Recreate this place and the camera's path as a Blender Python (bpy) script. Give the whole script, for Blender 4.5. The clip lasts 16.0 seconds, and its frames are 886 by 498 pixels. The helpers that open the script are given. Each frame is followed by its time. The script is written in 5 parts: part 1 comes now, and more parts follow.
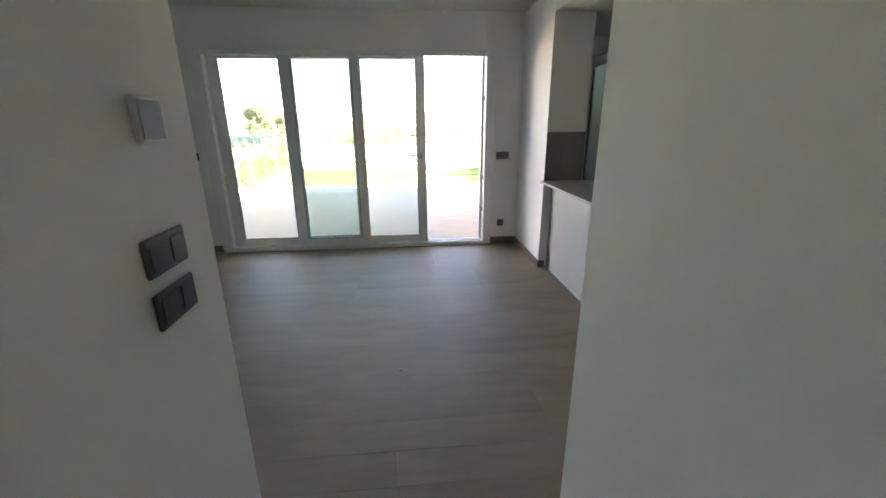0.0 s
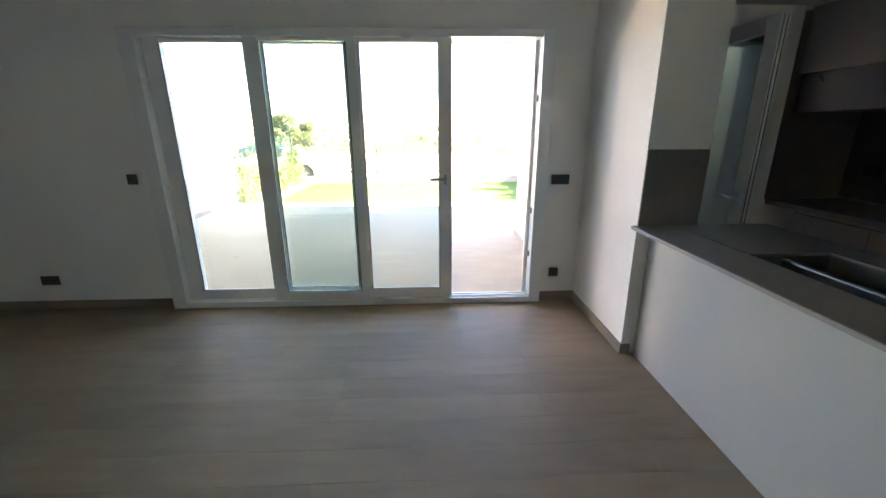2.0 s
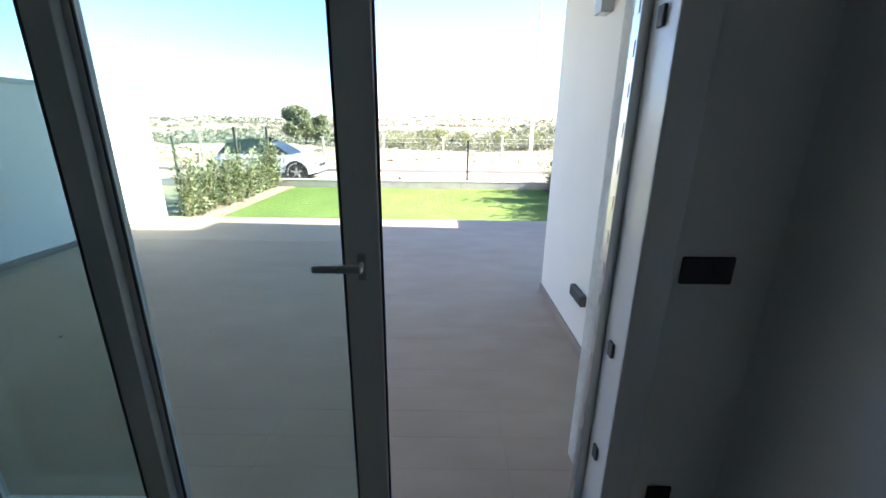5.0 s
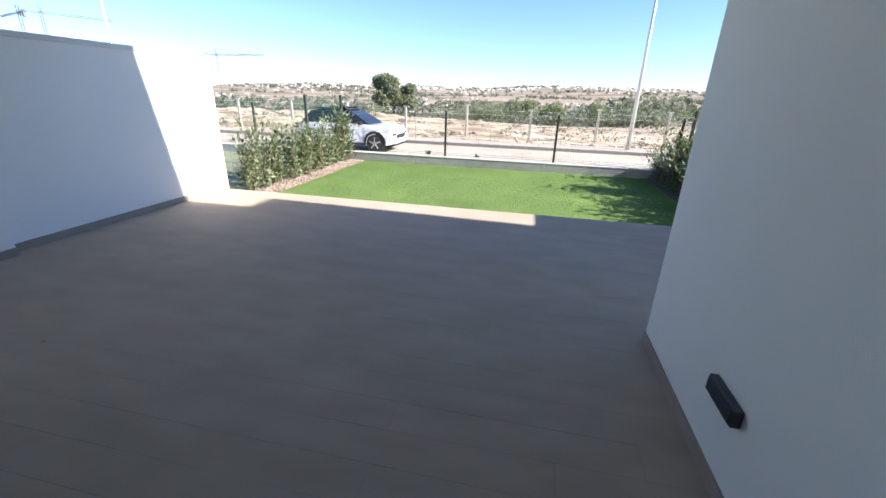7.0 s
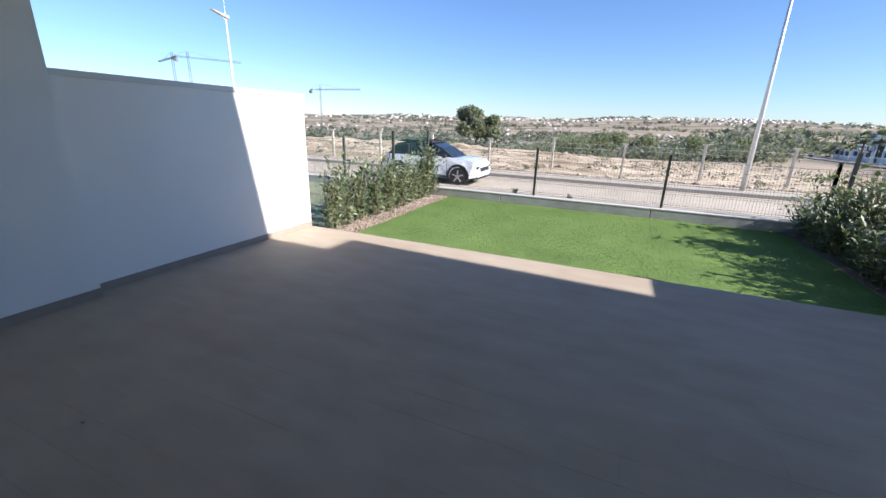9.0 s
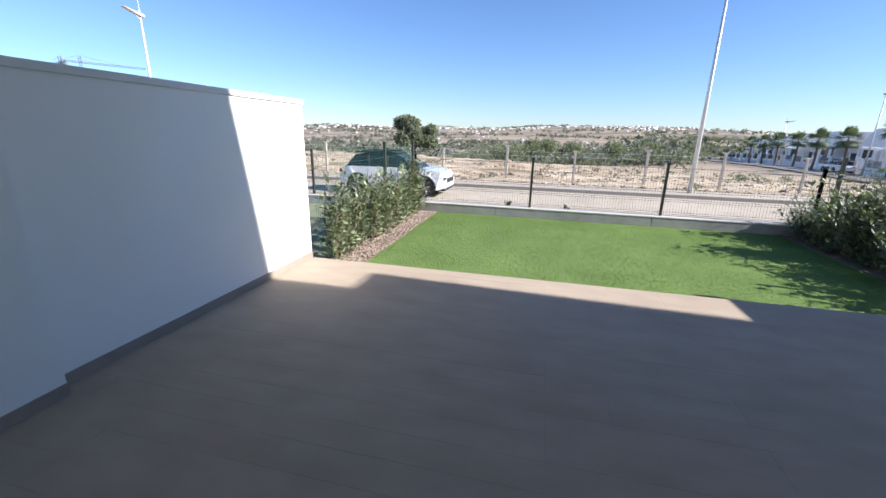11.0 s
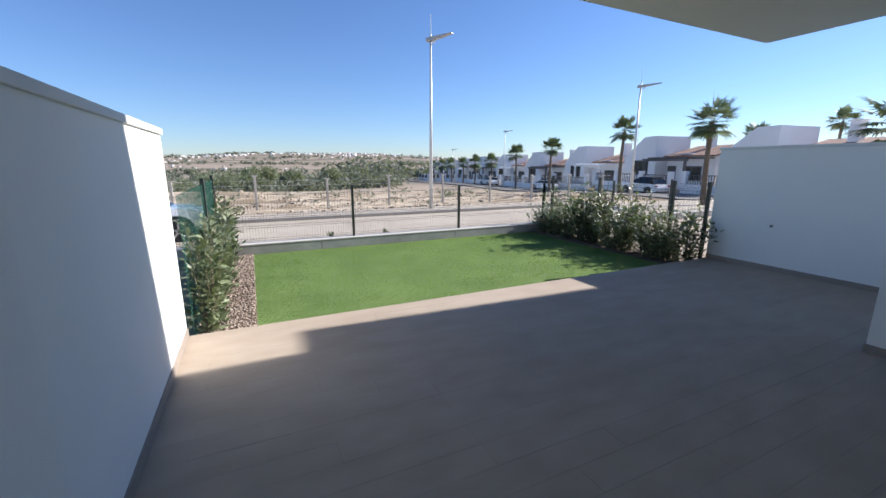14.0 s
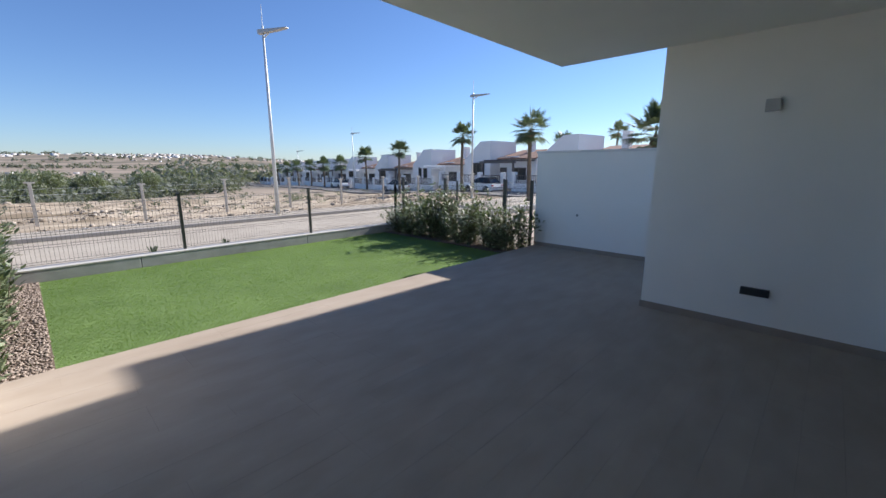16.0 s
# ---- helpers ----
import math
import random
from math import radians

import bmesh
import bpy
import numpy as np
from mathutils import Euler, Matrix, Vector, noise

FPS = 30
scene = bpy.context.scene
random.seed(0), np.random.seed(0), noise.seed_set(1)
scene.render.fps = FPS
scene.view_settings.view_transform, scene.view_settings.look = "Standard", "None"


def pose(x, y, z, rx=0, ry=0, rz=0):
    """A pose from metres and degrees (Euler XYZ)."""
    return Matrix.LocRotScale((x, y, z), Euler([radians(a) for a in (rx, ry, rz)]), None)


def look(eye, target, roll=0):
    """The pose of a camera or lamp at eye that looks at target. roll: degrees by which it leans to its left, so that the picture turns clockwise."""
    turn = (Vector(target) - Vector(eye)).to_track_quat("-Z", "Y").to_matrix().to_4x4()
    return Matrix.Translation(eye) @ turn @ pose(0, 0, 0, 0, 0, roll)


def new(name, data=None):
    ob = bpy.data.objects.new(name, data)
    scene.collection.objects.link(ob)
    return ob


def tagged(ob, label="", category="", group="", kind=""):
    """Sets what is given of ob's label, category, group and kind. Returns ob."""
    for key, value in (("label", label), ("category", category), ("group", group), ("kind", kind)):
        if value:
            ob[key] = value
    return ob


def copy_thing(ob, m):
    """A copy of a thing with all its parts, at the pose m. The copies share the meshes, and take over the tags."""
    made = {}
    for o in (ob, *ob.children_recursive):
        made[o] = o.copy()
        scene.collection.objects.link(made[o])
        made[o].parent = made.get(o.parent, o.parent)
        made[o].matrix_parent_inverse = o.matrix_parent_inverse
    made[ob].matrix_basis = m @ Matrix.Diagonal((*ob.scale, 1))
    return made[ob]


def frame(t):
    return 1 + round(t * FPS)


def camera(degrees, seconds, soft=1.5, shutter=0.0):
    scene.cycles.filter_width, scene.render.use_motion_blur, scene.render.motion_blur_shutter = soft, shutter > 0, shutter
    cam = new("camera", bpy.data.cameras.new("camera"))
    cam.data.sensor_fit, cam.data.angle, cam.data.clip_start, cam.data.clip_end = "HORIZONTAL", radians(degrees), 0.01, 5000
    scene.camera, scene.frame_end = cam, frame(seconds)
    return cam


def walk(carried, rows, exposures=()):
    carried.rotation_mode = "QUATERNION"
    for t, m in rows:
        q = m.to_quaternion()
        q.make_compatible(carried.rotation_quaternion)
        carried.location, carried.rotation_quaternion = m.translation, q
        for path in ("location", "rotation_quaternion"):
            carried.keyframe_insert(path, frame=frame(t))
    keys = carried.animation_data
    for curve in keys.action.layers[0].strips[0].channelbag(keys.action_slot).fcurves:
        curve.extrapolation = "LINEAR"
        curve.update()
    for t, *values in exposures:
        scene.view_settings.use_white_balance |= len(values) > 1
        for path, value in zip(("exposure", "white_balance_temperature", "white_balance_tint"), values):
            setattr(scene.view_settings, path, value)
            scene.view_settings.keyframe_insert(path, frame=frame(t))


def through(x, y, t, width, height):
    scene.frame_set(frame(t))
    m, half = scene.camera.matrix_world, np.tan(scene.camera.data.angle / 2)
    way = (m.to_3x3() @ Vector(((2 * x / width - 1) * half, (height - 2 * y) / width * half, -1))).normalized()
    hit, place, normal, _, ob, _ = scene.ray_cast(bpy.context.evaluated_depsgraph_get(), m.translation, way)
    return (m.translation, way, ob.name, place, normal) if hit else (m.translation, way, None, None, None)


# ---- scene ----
cam = camera(95.9, 16.0)
PATH = [
    (0, (-1.414, -4.957, 1.514), (-1.234, -3.06, 0.907), -0.4),
    (0.5, (-1.427, -4.629, 1.499), (-1.286, -2.722, 0.912), -0.2),
    (1, (-1.394, -4.252, 1.518), (-1.287, -2.345, 0.927), -0.4),
    (1.5, (-1.376, -3.895, 1.524), (-1.294, -1.986, 0.933), -0.3),
    (2, (-1.35, -3.449, 1.534), (-1.278, -1.534, 0.961), -0.3),
    (2.5, (-1.284, -3.037, 1.528), (-1.199, -1.121, 0.963), -0.3),
    (3, (-1.215, -2.609, 1.49), (-1.124, -0.686, 0.947), -0.0),
    (3.5, (-1.142, -2.198, 1.548), (-1.052, -0.285, 0.97), 0.0),
    (4, (-1.04, -1.76, 1.54), (-0.952, 0.151, 0.955), -0.1),
    (4.2, (-1.025, -1.64, 1.5), (-0.936, 0.284, 0.962), -0.0),
    (6.5, (-0.9, -0.174, 1.539), (-1.206, 1.664, 0.812), 1.6),
    (7, (-0.906, -0.046, 1.522), (-1.28, 1.781, 0.8), 1.8),
    (7.5, (-0.964, 0.048, 1.541), (-1.411, 1.857, 0.814), 2.0),
    (8, (-1.032, 0.343, 1.619), (-1.605, 2.12, 0.904), 1.7),
    (8.5, (-1.092, 0.525, 1.652), (-1.752, 2.3, 1.01), 1.8),
    (9, (-1.298, 0.64, 1.631), (-2.036, 2.397, 1.026), 1.9),
    (9.2, (-1.435, 0.693, 1.626), (-2.18, 2.452, 1.034), 2.0),
    (11.3, (-3.081, 1.055, 1.603), (-3.4, 2.948, 1.041), 1.4),
    (11.5, (-3.276, 1.089, 1.609), (-3.497, 2.995, 1.045), 1.5),
    (12, (-3.744, 1.155, 1.646), (-3.716, 3.082, 1.112), 1.3),
    (12.5, (-4.16, 1.164, 1.636), (-3.953, 3.088, 1.128), 1.2),
    (13, (-4.541, 1.227, 1.613), (-4.132, 3.121, 1.116), 1.0),
    (13.5, (-4.798, 1.193, 1.645), (-4.201, 3.048, 1.194), 0.6),
    (14, (-5.003, 1.142, 1.655), (-4.162, 2.908, 1.238), 0.2),
    (14.5, (-5.036, 1.08, 1.669), (-3.979, 2.727, 1.259), 0.0),
    (15, (-5.071, 1.052, 1.672), (-3.856, 2.588, 1.267), -0.1),
    (15.5, (-5.061, 1.061, 1.651), (-3.741, 2.507, 1.247), -0.0),
    (16, (-5.048, 1.08, 1.644), (-3.633, 2.434, 1.239), 0.0),
]
walk(cam, [(t, look(eye, target, roll)) for t, eye, target, roll in PATH],
     [(0, 5.37, 8450, 27), (1.0, 5.52, 8450, 27), (2.5, 4.97, 8100, 24), (3.2, 4.32, 7500, 20), (4.2, 3.47, 6900, 17), (6.3, 2.30, 6250, 14),
      (7.0, 1.67, 6120, 14), (8.0, 1.46, 6000, 14), (8.5, 1.17, 5950, 14), (9.0, 1.18, 5980, 14), (11.4, 1.17, 6000, 14), (12.0, 1.14, 5960, 14), (12.6, 0.96, 5980, 14), (13.6, 0.94, 5950, 14), (16, 0.79, 5900, 14)])

# ---- world and sun ----
SUN_DIR = Vector((1.645, -0.168, 1.0)).normalized()
world = bpy.data.worlds.new("sky")
scene.world = world
world.use_nodes = True
wn = world.node_tree
wn.nodes.clear()
sky = wn.nodes.new("ShaderNodeTexSky")
sky.sky_type = "NISHITA"
sky.sun_disc = False
sky.sun_elevation = math.asin(SUN_DIR.z)
sky.sun_rotation = math.atan2(SUN_DIR.x, SUN_DIR.y)
sky.air_density, sky.dust_density, sky.ozone_density, sky.altitude = 1.0, 0.15, 3.0, 60
bg = wn.nodes.new("ShaderNodeBackground")
bg.inputs["Strength"].default_value = 0.070
wo = wn.nodes.new("ShaderNodeOutputWorld")
tint = wn.nodes.new("ShaderNodeMix")
tint.data_type, tint.blend_type = "RGBA", "MULTIPLY"
tint.inputs["Factor"].default_value = 1.0
tint.inputs["B"].default_value = (0.84, 0.95, 1.13, 1)
wn.links.new(sky.outputs[0], tint.inputs["A"])
wn.links.new(tint.outputs["Result"], bg.inputs[0])
wn.links.new(bg.outputs[0], wo.inputs[0])
sun = new("sun", bpy.data.lights.new("sun", "SUN"))
sun.data.energy, sun.data.angle, sun.data.color = 5.0, radians(0.53), (1.0, 0.93, 0.82)
sun.matrix_world = look((60, -8, 40), Vector((60, -8, 40)) - SUN_DIR)


# ---- materials ----
def mat(name, color, rough=0.6, metal=0.0, vary=0.12, scale=6.0, bump=0.0, bump_scale=60.0,
        color2=None, random_obj=0.0, island=0.0, stretch=(1, 1, 1), spec=0.5, coat=0.0, streak=0.0, detail=5):
    """Procedural surface: base colour broken up at two scales, fine relief and uneven gloss."""
    m = bpy.data.materials.new(name)
    m.use_nodes = True
    nt = m.node_tree
    n, l = nt.nodes, nt.links
    b = n["Principled BSDF"]
    tc = n.new("ShaderNodeTexCoord")
    geo = n.new("ShaderNodeNewGeometry")
    mp = n.new("ShaderNodeMapping")
    mp.inputs["Scale"].default_value = stretch
    l.new(geo.outputs["Position"], mp.inputs["Vector"])
    n1 = n.new("ShaderNodeTexNoise")
    n1.inputs["Scale"].default_value, n1.inputs["Detail"].default_value = scale, detail
    l.new(mp.outputs[0], n1.inputs["Vector"])
    n2 = n.new("ShaderNodeTexNoise")
    n2.inputs["Scale"].default_value, n2.inputs["Detail"].default_value = scale * 0.13, 3
    l.new(geo.outputs["Position"], n2.inputs["Vector"])
    add = n.new("ShaderNodeMath")
    add.operation = "ADD"
    l.new(n1.outputs[0], add.inputs[0])
    l.new(n2.outputs[0], add.inputs[1])
    half = n.new("ShaderNodeMath")
    half.operation = "MULTIPLY"
    half.inputs[1].default_value = 0.5
    l.new(add.outputs[0], half.inputs[0])
    fac = half.outputs[0]
    if random_obj or island:
        src = n.new("ShaderNodeObjectInfo").outputs["Random"] if random_obj else geo.outputs["Random Per Island"]
        k = n.new("ShaderNodeMath")
        k.operation = "MULTIPLY_ADD"
        k.inputs[1].default_value = random_obj or island
        l.new(src, k.inputs[0])
        l.new(fac, k.inputs[2])
        s = n.new("ShaderNodeMath")
        s.operation = "SUBTRACT"
        s.inputs[1].default_value = (random_obj or island) / 2
        l.new(k.outputs[0], s.inputs[0])
        fac = s.outputs[0]
    ramp = n.new("ShaderNodeValToRGB")
    c1 = tuple(max(0.0, c * (1 - vary)) for c in color)
    c2 = color2 or tuple(min(1.0, c * (1 + vary)) for c in color)
    ramp.color_ramp.elements[0].position, ramp.color_ramp.elements[0].color = 0.32, (*c1, 1)
    ramp.color_ramp.elements[1].position, ramp.color_ramp.elements[1].color = 0.68, (*c2, 1)
    l.new(fac, ramp.inputs[0])
    l.new(ramp.outputs[0], b.inputs["Base Color"])
    b.inputs["Metallic"].default_value = metal
    b.inputs["Specular IOR Level"].default_value = spec
    b.inputs["Coat Weight"].default_value = coat
    r = n.new("ShaderNodeMapRange")
    r.inputs["To Min"].default_value, r.inputs["To Max"].default_value = max(0.02, rough - 0.08), min(1, rough + 0.08)
    l.new(n1.outputs[0], r.inputs["Value"])
    l.new(r.outputs[0], b.inputs["Roughness"])
    if bump:
        n3 = n.new("ShaderNodeTexNoise")
        n3.inputs["Scale"].default_value, n3.inputs["Detail"].default_value = bump_scale, 4
        l.new(mp.outputs[0], n3.inputs["Vector"])
        bp = n.new("ShaderNodeBump")
        bp.inputs["Strength"].default_value, bp.inputs["Distance"].default_value = min(1, bump * 40), 0.004
        l.new(n3.outputs[0], bp.inputs["Height"])
        l.new(bp.outputs[0], b.inputs["Normal"])
    return m


def glass(name, tint=(0.93, 0.97, 0.95), reflect=1.0):
    m = bpy.data.materials.new(name)
    m.use_nodes = True
    n, l = m.node_tree.nodes, m.node_tree.links
    n.clear()
    out = n.new("ShaderNodeOutputMaterial")
    mix = n.new("ShaderNodeMixShader")
    lw = n.new("ShaderNodeLayerWeight")
    lw.inputs["Blend"].default_value = 0.5
    pw = n.new("ShaderNodeMath")
    pw.operation = "POWER"
    pw.inputs[1].default_value = 4.0
    l.new(lw.outputs["Facing"], pw.inputs[0])
    fr = n.new("ShaderNodeMath")
    fr.operation = "MULTIPLY_ADD"
    fr.inputs[1].default_value, fr.inputs[2].default_value = 0.5 * reflect, 0.035 * reflect
    l.new(pw.outputs[0], fr.inputs[0])
    tr = n.new("ShaderNodeBsdfTransparent")
    tr.inputs[0].default_value = (*tint, 1)
    gl = n.new("ShaderNodeBsdfGlossy")
    gl.inputs["Roughness"].default_value = 0.01
    l.new(fr.outputs[0], mix.inputs[0])
    l.new(tr.outputs[0], mix.inputs[1])
    l.new(gl.outputs[0], mix.inputs[2])
    l.new(mix.outputs[0], out.inputs[0])
    return m


def leafy(name, c1, c2, rough=0.45, through=0.25, scale=3.0, island=0.5):
    m = mat(name, c1, rough, color2=c2, island=island, scale=scale, vary=0.1)
    n, l = m.node_tree.nodes, m.node_tree.links
    b, out = n["Principled BSDF"], n["Material Output"]
    tl = n.new("ShaderNodeBsdfTranslucent")
    tl.inputs[0].default_value = (c2[0] * 1.1, c2[1] * 1.2, c2[2] * 0.6, 1)
    mx = n.new("ShaderNodeMixShader")
    mx.inputs[0].default_value = through
    l.new(b.outputs[0], mx.inputs[1])
    l.new(tl.outputs[0], mx.inputs[2])
    l.new(mx.outputs[0], out.inputs[0])
    return m


M = {}
M["white_wall"] = mat("white_wall", (0.86, 0.845, 0.82), 0.75, vary=0.02, scale=2.5, bump=0.002, bump_scale=140)
M["ext_wall"] = mat("ext_wall", (0.85, 0.835, 0.785), 0.85, vary=0.03, scale=1.8, bump=0.012, bump_scale=220)
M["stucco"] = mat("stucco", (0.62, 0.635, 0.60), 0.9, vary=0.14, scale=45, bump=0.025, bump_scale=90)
M["coping"] = mat("coping", (0.70, 0.69, 0.66), 0.7, vary=0.05, scale=5, bump=0.006)
M["ceiling"] = mat("ceiling", (0.80, 0.79, 0.77), 0.85, vary=0.02, scale=2)
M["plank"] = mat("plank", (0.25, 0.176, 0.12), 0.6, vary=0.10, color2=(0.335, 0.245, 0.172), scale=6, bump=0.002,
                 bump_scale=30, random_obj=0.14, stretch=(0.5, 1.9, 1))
M["plank_out"] = mat("plank_out", (0.37, 0.295, 0.22), 0.85, vary=0.05, color2=(0.44, 0.365, 0.285), scale=3.2, bump=0.002, spec=0.3,
                     bump_scale=35, random_obj=0.05, stretch=(0.7, 1.6, 1))
M["grout"] = mat("grout", (0.33, 0.25, 0.18), 0.9, vary=0.1)
M["grout_out"] = mat("grout_out", (0.38, 0.305, 0.235), 0.9, vary=0.05)
M["skirt"] = mat("skirt", (0.22, 0.165, 0.12), 0.45, vary=0.18, color2=(0.30, 0.235, 0.175), scale=7, stretch=(0.5, 0.5, 4))
M["skirt_out"] = mat("skirt_out", (0.30, 0.25, 0.205), 0.6, vary=0.12, scale=7)
M["frame_white"] = mat("frame_white", (0.78, 0.79, 0.79), 0.3, vary=0.02, scale=3, coat=0.2)
M["seal"] = mat("seal", (0.08, 0.08, 0.082), 0.6)
M["alu"] = mat("alu", (0.62, 0.62, 0.61), 0.35, metal=1.0, vary=0.05)
M["socket"] = mat("socket", (0.035, 0.036, 0.038), 0.38, vary=0.1, scale=20)
M["socket_in"] = mat("socket_in", (0.02, 0.02, 0.022), 0.5)
M["plastic_white"] = mat("plastic_white", (0.75, 0.75, 0.74), 0.35, vary=0.02)
M["display"] = mat("display", (0.26, 0.29, 0.32), 0.15, vary=0.05)
M["stone_top"] = mat("stone_top", (0.24, 0.21, 0.185), 0.3, vary=0.05, scale=160, bump=0.0, detail=6)
M["stone_edge"] = mat("stone_edge", (0.36, 0.32, 0.285), 0.35, vary=0.08, scale=60)
M["splash"] = mat("splash", (0.20, 0.18, 0.165), 0.35, vary=0.1, scale=25)
M["taupe"] = mat("taupe", (0.22, 0.18, 0.14), 0.4, vary=0.08, scale=3)
# White front; its shade below the worktop is put into a greyer colour.
M["bar_front_shaded"] = mat("bar_front_shaded", (0.52, 0.51, 0.485), 0.6, vary=0.02, scale=2)
# Next three lightened: veiling glare over the kitchen is put into their colour.
M["taupe_veiled"] = mat("taupe_veiled", (0.29, 0.25, 0.21), 0.45, vary=0.08, scale=3)
M["dark_splash_veiled"] = mat("dark_splash_veiled", (0.14, 0.122, 0.115), 0.35, vary=0.2, scale=5)
M["black_glass"] = mat("black_glass", (0.045, 0.043, 0.044), 0.3, vary=0.1)
M["steel"] = mat("steel", (0.5, 0.5, 0.5), 0.28, metal=1.0, vary=0.06, scale=40)
M["steel_dark"] = mat("steel_dark", (0.16, 0.155, 0.15), 0.35, metal=0.8, vary=0.06, scale=40)
M["glass"] = glass("glass", (0.80, 0.87, 0.85))
M["glass_dark"] = glass("glass_dark", (0.42, 0.50, 0.48), 1.0)
M["lawn"] = mat("lawn", (0.122, 0.195, 0.049), 0.9, vary=0.15, color2=(0.188, 0.274, 0.082), scale=1.3, bump=0.002, bump_scale=300)
M["lawn_dull"] = mat("lawn_dull", (0.17, 0.19, 0.11), 0.9, vary=0.2, color2=(0.25, 0.26, 0.16), scale=4)
M["blade"] = leafy("blade", (0.124, 0.20, 0.049), (0.195, 0.282, 0.082), 0.85, 0.6, scale=1.3, island=0.1)
M["gravel"] = mat("gravel", (0.20, 0.15, 0.115), 0.9, vary=0.25, color2=(0.40, 0.32, 0.255), scale=14, island=0.7)
M["rubble"] = mat("rubble", (0.26, 0.21, 0.15), 0.95, vary=0.2, color2=(0.50, 0.42, 0.33), scale=4, island=0.7)
M["soil"] = mat("soil", (0.17, 0.12, 0.085), 0.95, vary=0.3, scale=20, bump=0.03)
M["kerb_wall"] = mat("kerb_wall", (0.36, 0.355, 0.34), 0.85, vary=0.14, scale=5, bump=0.01, color2=(0.46, 0.455, 0.44))
M["kerb_cap"] = mat("kerb_cap", (0.53, 0.50, 0.45), 0.8, vary=0.1, scale=8, bump=0.01)
M["fence"] = mat("fence", (0.036, 0.042, 0.034), 0.45, vary=0.2)
M["screen_green"] = mat("screen_green", (0.015, 0.085, 0.055), 0.7, vary=0.2, scale=30)
# Darker tones deepened; the hedge's shaded side is put into the leaf colour.
M["leaf"] = leafy("leaf", (0.06, 0.085, 0.04), (0.275, 0.315, 0.18), 0.5, 0.15)
M["stem"] = mat("stem", (0.20, 0.17, 0.11), 0.8, vary=0.2)
M["road"] = mat("road", (0.38, 0.325, 0.25), 0.9, vary=0.1, scale=1.2, bump=0.01, color2=(0.47, 0.41, 0.325))
M["asphalt"] = mat("asphalt", (0.17, 0.16, 0.145), 0.9, vary=0.15, scale=1.5)
M["pavement"] = mat("pavement", (0.48, 0.43, 0.36), 0.85, vary=0.08, scale=2)
M["kerb"] = mat("kerb", (0.30, 0.28, 0.25), 0.85, vary=0.12, scale=3)
M["galv"] = mat("galv", (0.66, 0.67, 0.66), 0.45, metal=0.3, vary=0.06)
M["concrete_post"] = mat("concrete_post", (0.46, 0.42, 0.36), 0.85, vary=0.1)
M["palm_trunk"] = mat("palm_trunk", (0.15, 0.115, 0.08), 0.9, vary=0.25, scale=12, bump=0.03, bump_scale=25)
# Fronds lightened a little; haze over the street is put into their colour.
M["palm_leaf_hazed"] = leafy("palm_leaf_hazed", (0.085, 0.12, 0.06), (0.19, 0.23, 0.125), 0.4, 0.15)
M["palm_dead"] = mat("palm_dead", (0.24, 0.18, 0.11), 0.9, vary=0.25)
# Far greens paled and greyed; distance haze is put into the leaf colour.
M["tree_leaf_hazed"] = leafy("tree_leaf_hazed", (0.12, 0.138, 0.092), (0.245, 0.265, 0.18), 0.6, 0.35, 0.4)
M["far_leaf_hazed"] = leafy("far_leaf_hazed", (0.09, 0.105, 0.085), (0.21, 0.22, 0.18), 0.8, 0.3, 0.02)
M["bark"] = mat("bark", (0.13, 0.10, 0.075), 0.9, vary=0.25, bump=0.02)
# White raised slightly; the brightening by distance haze is put into the colour.
M["villa_white"] = mat("villa_white", (0.88, 0.87, 0.845), 0.85, vary=0.04, scale=0.5)
M["roof_tile"] = mat("roof_tile", (0.27, 0.16, 0.11), 0.85, vary=0.25, scale=3, island=0.3)
M["villa_glass"] = mat("villa_glass", (0.03, 0.035, 0.04), 0.1, vary=0.2)
M["villa_frame"] = mat("villa_frame", (0.10, 0.09, 0.085), 0.5)
M["town"] = mat("town", (0.42, 0.36, 0.30), 0.9, vary=0.2, color2=(0.66, 0.64, 0.61), island=0.8, scale=0.01)
M["town_dark"] = mat("town_dark", (0.11, 0.085, 0.09), 0.7, vary=0.2, scale=0.1)
M["car_white"] = mat("car_white", (0.78, 0.79, 0.80), 0.25, vary=0.01, coat=1.0)
M["car_glass"] = mat("car_glass", (0.015, 0.02, 0.025), 0.05)
M["car_black"] = mat("car_black", (0.02, 0.02, 0.022), 0.5)
M["tyre"] = mat("tyre", (0.025, 0.025, 0.025), 0.85)
M["rim"] = mat("rim", (0.45, 0.45, 0.46), 0.3, metal=0.9)
M["lamp_red"] = mat("lamp_red", (0.35, 0.02, 0.02), 0.25)
M["crane"] = mat("crane", (0.13, 0.14, 0.155), 0.6)
M["lamp_grey"] = mat("lamp_grey", (0.42, 0.42, 0.41), 0.4, metal=0.2, vary=0.05)
M["emit_off"] = mat("emit_off", (0.7, 0.7, 0.68), 0.3)

# terrain: dry earth close by, scrub and fields farther out
tm = bpy.data.materials.new("terrain")
tm.use_nodes = True
tn, tl = tm.node_tree.nodes, tm.node_tree.links
tb = tn["Principled BSDF"]
tb.inputs["Roughness"].default_value = 0.95
tb.inputs["Specular IOR Level"].default_value = 0.1
tg = tn.new("ShaderNodeNewGeometry")


